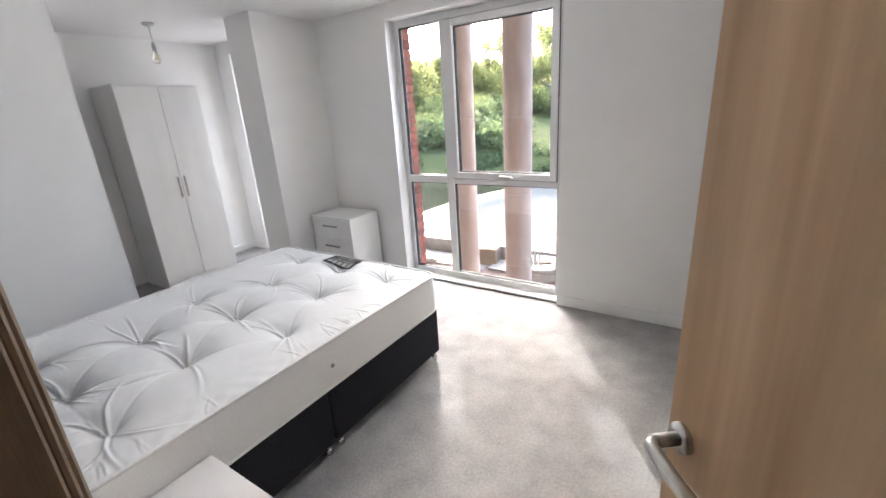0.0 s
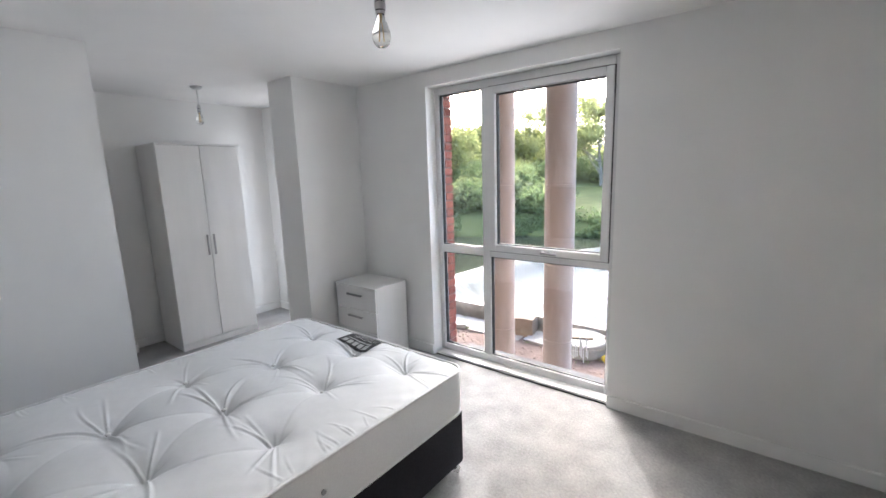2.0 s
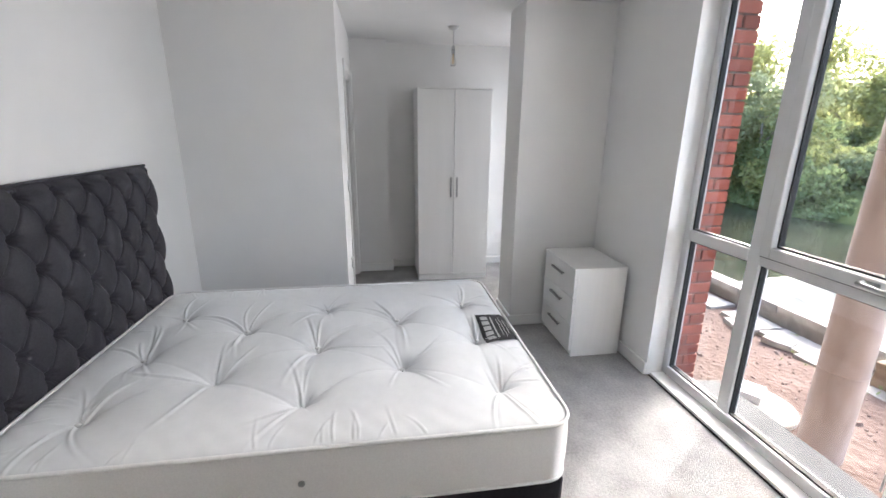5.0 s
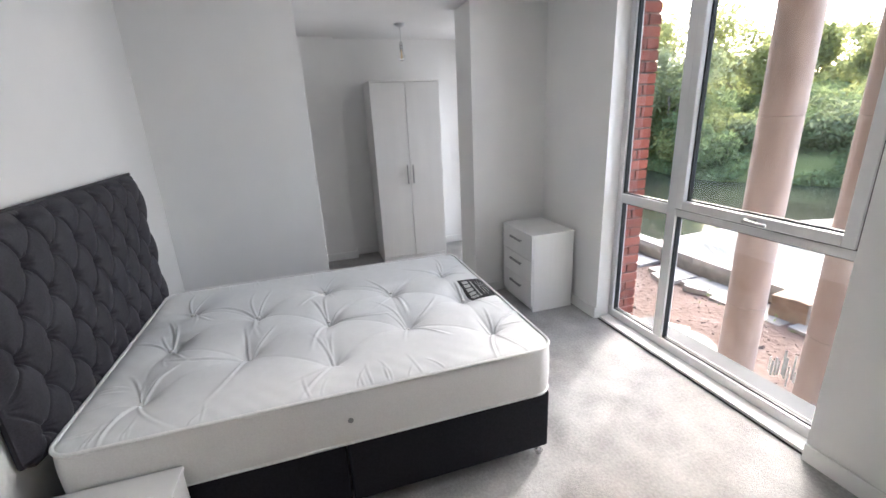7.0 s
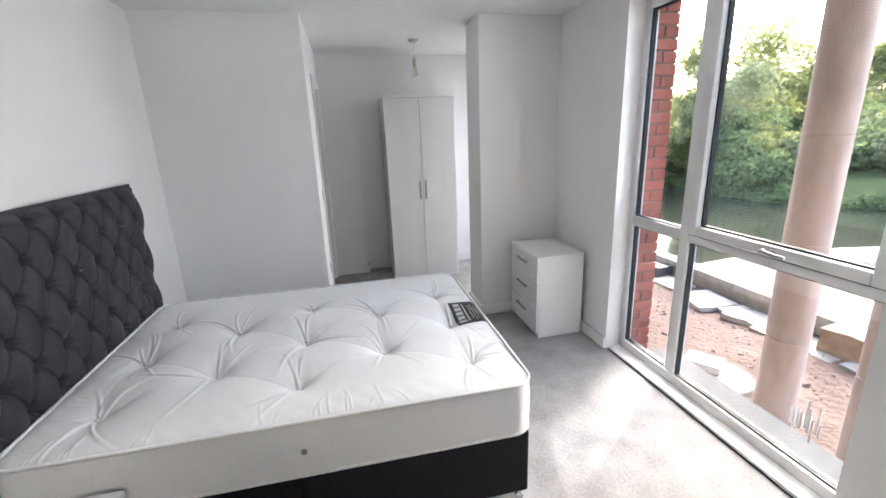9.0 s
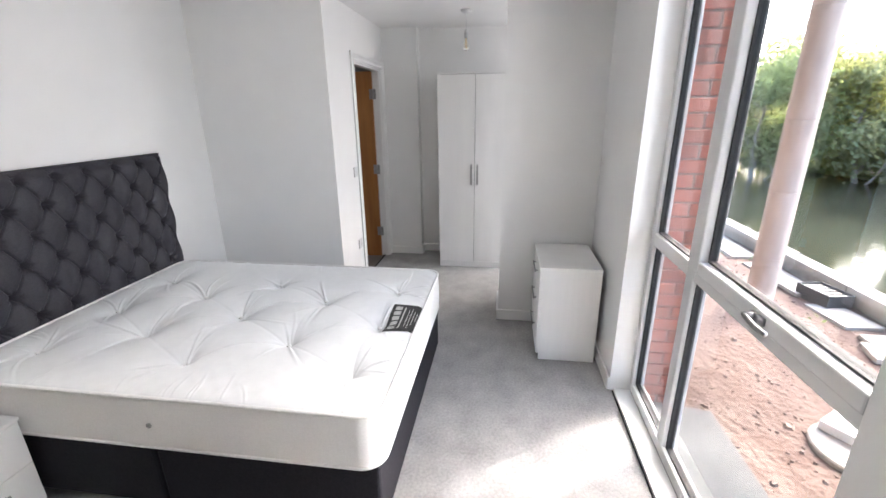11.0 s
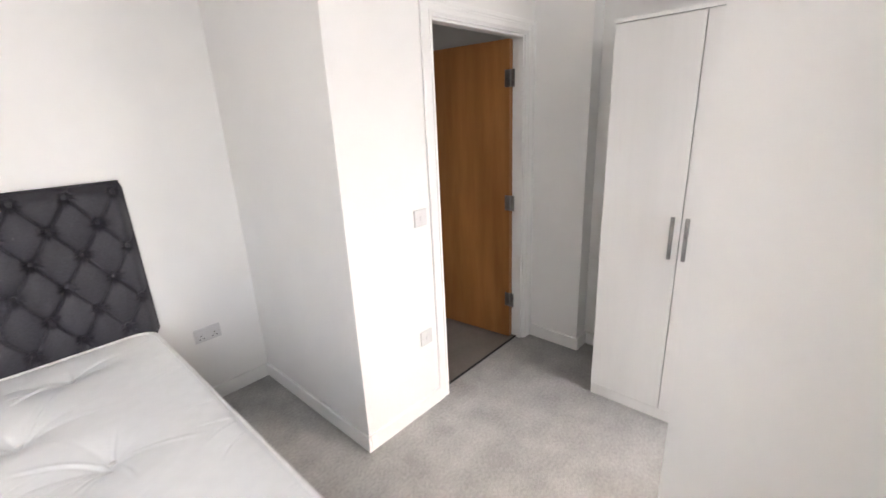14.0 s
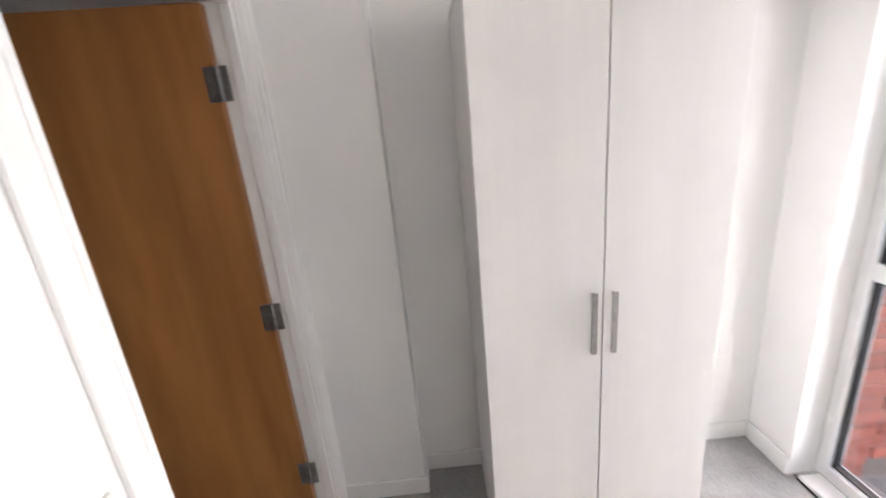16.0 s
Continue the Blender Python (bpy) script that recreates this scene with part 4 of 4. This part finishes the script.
# Unseen beam added above the columns; it cuts off the higher sun.
beam = thing("sun_blocking_beam", "unseen pink sandstone beam added over the columns to cut the sun", "beam", pose(0, 0, 0))
box_part("beam_course", (-10.5, 7.05, 5.1), (6.0, 7.8, 5.65), STONE, beam, r=0.02)
# Unseen slab added to keep steep sky light off the window.
sky_blocker = thing("sky_blocking_roof", "unseen flat roof slab added from house to columns to block high sky light", "roof", pose(0, 0, 0))
box_part("roof_slab", (-10.5, 3.96, 5.2), (6.0, 7.04, 5.5), PRECAST, sky_blocker, r=0.01)
built("wall_outer", [(-14, 3.73, -2.6, 9, 3.94, -0.2), (-14, 3.73, H, 9, 3.94, 6.5), (W1[1] + 0.03, 3.73, -0.2, 9, 3.94, H), (-14, 3.73, -0.2, W2[0] - 0.6, 3.94, H), (W2[0], 3.73, WTOP, W2[1], 3.94, H), (W1[0], 3.73, WTOP, W1[1], 3.94, H)], MORTAR, "outer leaf of the house wall")
for w in (W1, W2):
    bm = bmesh.new()
    slab(bm, w[0] - 0.02, 3.72, -0.2, w[1] + 0.02, 4.15, -0.06)
    for v in bm.verts:
        if v.co.y > 3.9 and v.co.z > -0.1:
            v.co.z -= 0.05
    ease(bm, 0.006)
    tagged(new("window_ledge", to_mesh("window_ledge", bm, PRECAST)), "grey precast ledge outside the window", "ledge", kind="structure")

bm = bmesh.new()
slab(bm, -0.1075, -0.05, -0.0325, 0.1075, 0.05, 0.0325)
ease(bm, 0.004, 1)
stretcher = to_mesh("brick", bm, BRICK)
bm = bmesh.new()
slab(bm, -0.051, -0.05, -0.0325, 0.051, 0.05, 0.0325)
ease(bm, 0.004, 1)
header = to_mesh("brick", bm, BRICK)
for xf, x_left in ((W1[0], W2[1]), (W2[0], W2[0] - 0.6)):
    core = built("wall_pier", [(x_left + 0.012, 3.73, -0.2, xf - 0.052, 3.935, H)], MORTAR, "red brick pier beside the window")
    for k in range(36):
        z = -0.16 + 0.075 * k
        if z > H - 0.03:
            break
        run = (("h", 3.783), ("h", 3.895)) if k % 2 else (("s", 3.839),)
        for kind_, y in run:
            ob = new("brick", stretcher if kind_ == "s" else header)
            ob.parent = core
            ob.matrix_local = pose(xf - 0.092 + rs.uniform(-0.002, 0.002), y, z, 0, 0, 90 + (180 if rs.random() < 0.5 else 0))

# Brick return added to the facade to keep sun off the alcove window.
RX, RY = W2[0] - 0.20, 5.1
core = built("wall_return", [(RX - 0.42, 3.95, -2.6, RX - 0.012, RY - 0.012, 6.5)], MORTAR, "added red brick return wall that keeps sun off the alcove window")
for k in range(36):
    z = -0.16 + 0.075 * k
    y = 3.95 + (0.109 if k % 2 else 0.0)
    if k % 2:
        ob = new("brick", header)
        ob.parent = core
        ob.matrix_local = pose(RX - 0.052, 4.002, z, 0, 0, 90)
    while y + 0.215 < RY:
        ob = new("brick", stretcher)
        ob.parent = core
        ob.matrix_local = pose(RX - 0.052 + rs.uniform(-0.002, 0.002), y + 0.1075, z, 0, 0, 90)
        y += 0.225


# ---- trees and bushes ----
def leaf_mesh(name, centres, size, material, seed):
    """Small folded leaf sprays, each a pair of triangles with its own tilt."""
    r = np.random.RandomState(seed)
    n = len(centres)
    c = np.asarray(centres)
    d1 = r.normal(size=(n, 3))
    d1 /= np.linalg.norm(d1, axis=1)[:, None]
    d2 = np.cross(d1, r.normal(size=(n, 3)))
    d2 /= np.linalg.norm(d2, axis=1)[:, None]
    s = (size * r.uniform(0.6, 1.3, n))[:, None]
    v = np.stack([c - d1 * s, c + d2 * s * 0.55, c + d1 * s, c - d2 * s * 0.55], 1).reshape(-1, 3)
    me = bpy.data.meshes.new(name)
    me.from_pydata(v.tolist(), [], [(4 * i, 4 * i + 1, 4 * i + 2, 4 * i + 3) for i in range(n)])
    me.materials.append(material)
    return me


def tree(x, y, h, spread, material, n, seed, label, low=0.3, droop=0.0, size=0.22):
    r = random.Random(seed)
    z0 = land(x, y) - 0.2
    top = thing("tree", label, "tree", pose(x, y, z0))
    bm = bmesh.new()
    tips = []

    def limb(p, d, length, rad, depth):
        steps = 4
        pts = [Vector(p)]
        for k in range(steps):
            d = (d + Vector((r.uniform(-1, 1), r.uniform(-1, 1), r.uniform(-0.3, 0.6))) * 0.18).normalized()
            pts.append(pts[-1] + d * length / steps)
        for k in range(steps):
            r0, r1 = rad * (1 - 0.6 * k / steps), rad * (1 - 0.6 * (k + 1) / steps)
            rod(bm, pts[k], pts[k + 1], r0, r1, 6 if depth < 2 else 4)
        if depth >= 3:
            tips.extend((pts[-1], pts[-2], pts[2]))
            return
        for k in range(4 if depth == 0 else 3):
            q = pts[r.choice((2, 3, 4)) if depth else 1 + k]
            a = r.uniform(0, math.tau)
            nd = (d * 0.7 + Vector((math.cos(a), math.sin(a), r.uniform(-0.05, 0.6))) * spread).normalized()
            limb(q, nd, length * r.uniform(0.5, 0.75), rad * 0.5, depth + 1)
        if depth:
            tips.append(pts[-1])

    limb((0, 0, 0), Vector((r.uniform(-0.1, 0.1), r.uniform(-0.1, 0.1), 1)), h * 0.52, h * 0.022, 0)
    part("trunk", bm, BARK, top, "grey branching trunk")
    rn = np.random.RandomState(seed)
    t = np.array([tuple(p) for p in tips])
    zmax = t[:, 2].max()
    t[:, 2] *= h / max(zmax, 0.1) * 0.97
    pick = t[rn.randint(0, len(t), n)]
    off = rn.normal(size=(n, 3)) * h * np.array([0.055, 0.055, 0.045])
    pts = pick + off
    pts[:, 2] -= droop * np.abs(rn.normal(size=n)) * h
    pts = pts[pts[:, 2] > low * h * 0.5]
    crown = new("crown", leaf_mesh("crown", pts, size, material, seed + 1))
    crown.parent = top
    return top


def bush(x, y, w, h, material, n, seed, label, size=0.16):
    rn = np.random.RandomState(seed)
    z0 = land(x, y) - 0.15
    pts = []
    lobes = [(rn.uniform(-0.5, 0.5) * w, rn.uniform(-0.35, 0.35) * w, rn.uniform(0.25, 0.75) * h, rn.uniform(0.28, 0.5)) for _ in range(9)]
    for k in range(n):
        lx, ly, lz, lr = lobes[rn.randint(9)]
        d = rn.normal(size=3)
        d /= np.linalg.norm(d)
        rad = lr * (1 - 0.35 * rn.rand() ** 2) * (1 + 0.18 * noise.noise((d[0] * 2 + lx, d[1] * 2 + ly, d[2] * 2)))
        p = (lx + d[0] * rad * w * 0.8, ly + d[1] * rad * w * 0.8, lz + d[2] * rad * h * 0.8)
        if p[2] > 0:
            pts.append(p)
    ob = tagged(new("bush", leaf_mesh("bush", pts, size, material, seed)), label, "bush")
    ob.location = (x, y, z0)


def spot(az, dist):
    return dist * math.sin(radians(az)), 2.0 + dist * math.cos(radians(az))


yellow = "tall tree in yellow-green spring leaf on the far bank"
green = "dense green tree on the far river bank"
willow = "pale drooping willow tree at the river edge"
for k, (az, dist, h, spread, mat_, n, label, droop, size) in enumerate((
        (-39, 47, 9.6, 0.9, LEAF_Y, 4200, yellow, 0, 0.2), (-28, 52, 10.2, 0.8, LEAF_Y, 3600, yellow, 0, 0.2), (-18, 46, 11.5, 0.9, LEAF_Y, 5200, yellow, 0, 0.2),
        (-33, 60, 8.5, 0.9, LEAF_Y, 4000, yellow, 0, 0.24), (-23, 62, 8.0, 0.9, LEAF_Y, 4000, yellow, 0, 0.24), (-12, 58, 10.5, 0.9, LEAF_Y, 4600, yellow, 0, 0.24),
        (-45.5, 44, 10.0, 0.9, LEAF_Y, 4600, yellow, 0, 0.2), (-46, 39, 7.2, 0.8, LEAF_W, 5200, willow, 0.07, 0.16), (-52, 40, 9.3, 1.0, LEAF_W, 6500, willow, 0.06, 0.17),
        (-57, 42, 10.0, 0.9, LEAF_Y, 5200, yellow, 0, 0.2), (-60.5, 38, 9.0, 0.9, LEAF_G, 6000, green, 0, 0.18), (-64, 44, 11.0, 0.9, LEAF_Y, 5000, yellow, 0, 0.22), (-6, 50, 10.0, 0.9, LEAF_Y, 4200, yellow, 0, 0.22), (-68, 40, 10, 0.9, LEAF_G, 5000, green, 0, 0.2))):
    x, y = spot(az, dist)
    tree(x, y, h + 1.2 if az < -44 else 0.9 * h, spread, mat_, n, 20 + k, label, droop=droop, size=size)
x, y = spot(-27.7, 37)
tree(x, y, 3.4, 1.0, LEAF_G, 1100, 77, "small sapling standing on the grass bank", size=0.13)

dark = "dense dark green bush on the river bank"
light = "leafy yellow-green bush on the river bank"
for k in range(30):
    az = -70 + 2.05 * k
    dist = (34 if az < -38 else 46) + 3.0 * rs.uniform(-1, 1) + (5 if k % 3 == 0 else 0)
    x, y = spot(az, dist)
    if y < far_edge(x) + 1.5:
        y = far_edge(x) + 1.5 + rs.uniform(0, 2)
    if -31 < az < -16 and k % 2:
        y += 6
    bush(x, y, rs.uniform(3.2, 4.6), rs.uniform(2.2, 3.6) if az > -38 else rs.uniform(2.8, 4.4), LEAF_G if k % 5 else LEAF_Y, 3000, 100 + k, dark if k % 5 else light)

for k, (x, y, w, h) in enumerate(((-20.6, 31.6, 3.8, 2.6), (-18.6, 33.4, 4.2, 3.0), (-16.6, 32.8, 3.8, 2.7), (-15.2, 34.6, 3.4, 2.4), (-19.6, 36.5, 4.4, 3.2), (-22.8, 30.8, 3.4, 2.2))):
    bush(x, y, w, h, LEAF_W if k % 2 else LEAF_G, 3000, 160 + k, "pale leafy shrub growing over the grassy bank" if k % 2 else dark)

# Continuous woodland behind the nearer trees, as one mass.
rn = np.random.RandomState(31)
pts = []
for k in range(60000):
    az = rn.uniform(-78, 4)
    dist = rn.uniform(52, 74)
    x, y = spot(az, dist)
    top_z = 4.7 + 2.2 * noise.noise((az * 0.16, 0.5, 2)) + 1.5 * noise.noise((az * 0.6, dist * 0.2, 5)) + 0.7 * noise.noise((az * 2.2, dist * 0.4, 8))
    pts.append((x, y, -1.0 + (top_z + 1.0) * rn.rand() ** 0.6))
tagged(new("far_woodland", leaf_mesh("far_woodland", pts, 0.34, LEAF_Y, 32)), "pale spring woodland rising behind the far bank", "woodland", kind="stuff")

# Ivy and nettles hanging along the far bank, as one mass.
rn = np.random.RandomState(9)
pts = []
for k in range(26000):
    x = rn.uniform(-52, 6)
    b = abs(rn.normal()) * 1.4
    y = far_edge(x) + b - 0.3
    cover = noise.noise((x * 0.25, b * 0.5, 4)) + (0.25 if x < -20 else -0.05)
    if cover > -0.15:
        pts.append((x, y, land(x, y) + rn.uniform(0, 0.45) + 0.25 * max(0, noise.noise((x * 0.8, y * 0.8, 7)))))
tagged(new("bank_ivy", leaf_mesh("bank_ivy", pts, 0.15, LEAF_G, 10)), "low ivy and nettles covering the far river bank", "undergrowth", kind="stuff")
pts = [(rn.uniform(-14, 2), rn.uniform(8.9, 10.1), GZ + 0.03 + 0.06 * rn.rand()) for _ in range(260)]
pts = [p for p in pts if noise.noise((p[0] * 0.9, p[1] * 0.9, 3)) > 0.12]
tagged(new("weeds", leaf_mesh("weeds", pts, 0.05, LEAF_G, 12)), "small green weeds sprouting along the soil", "weeds", kind="stuff")
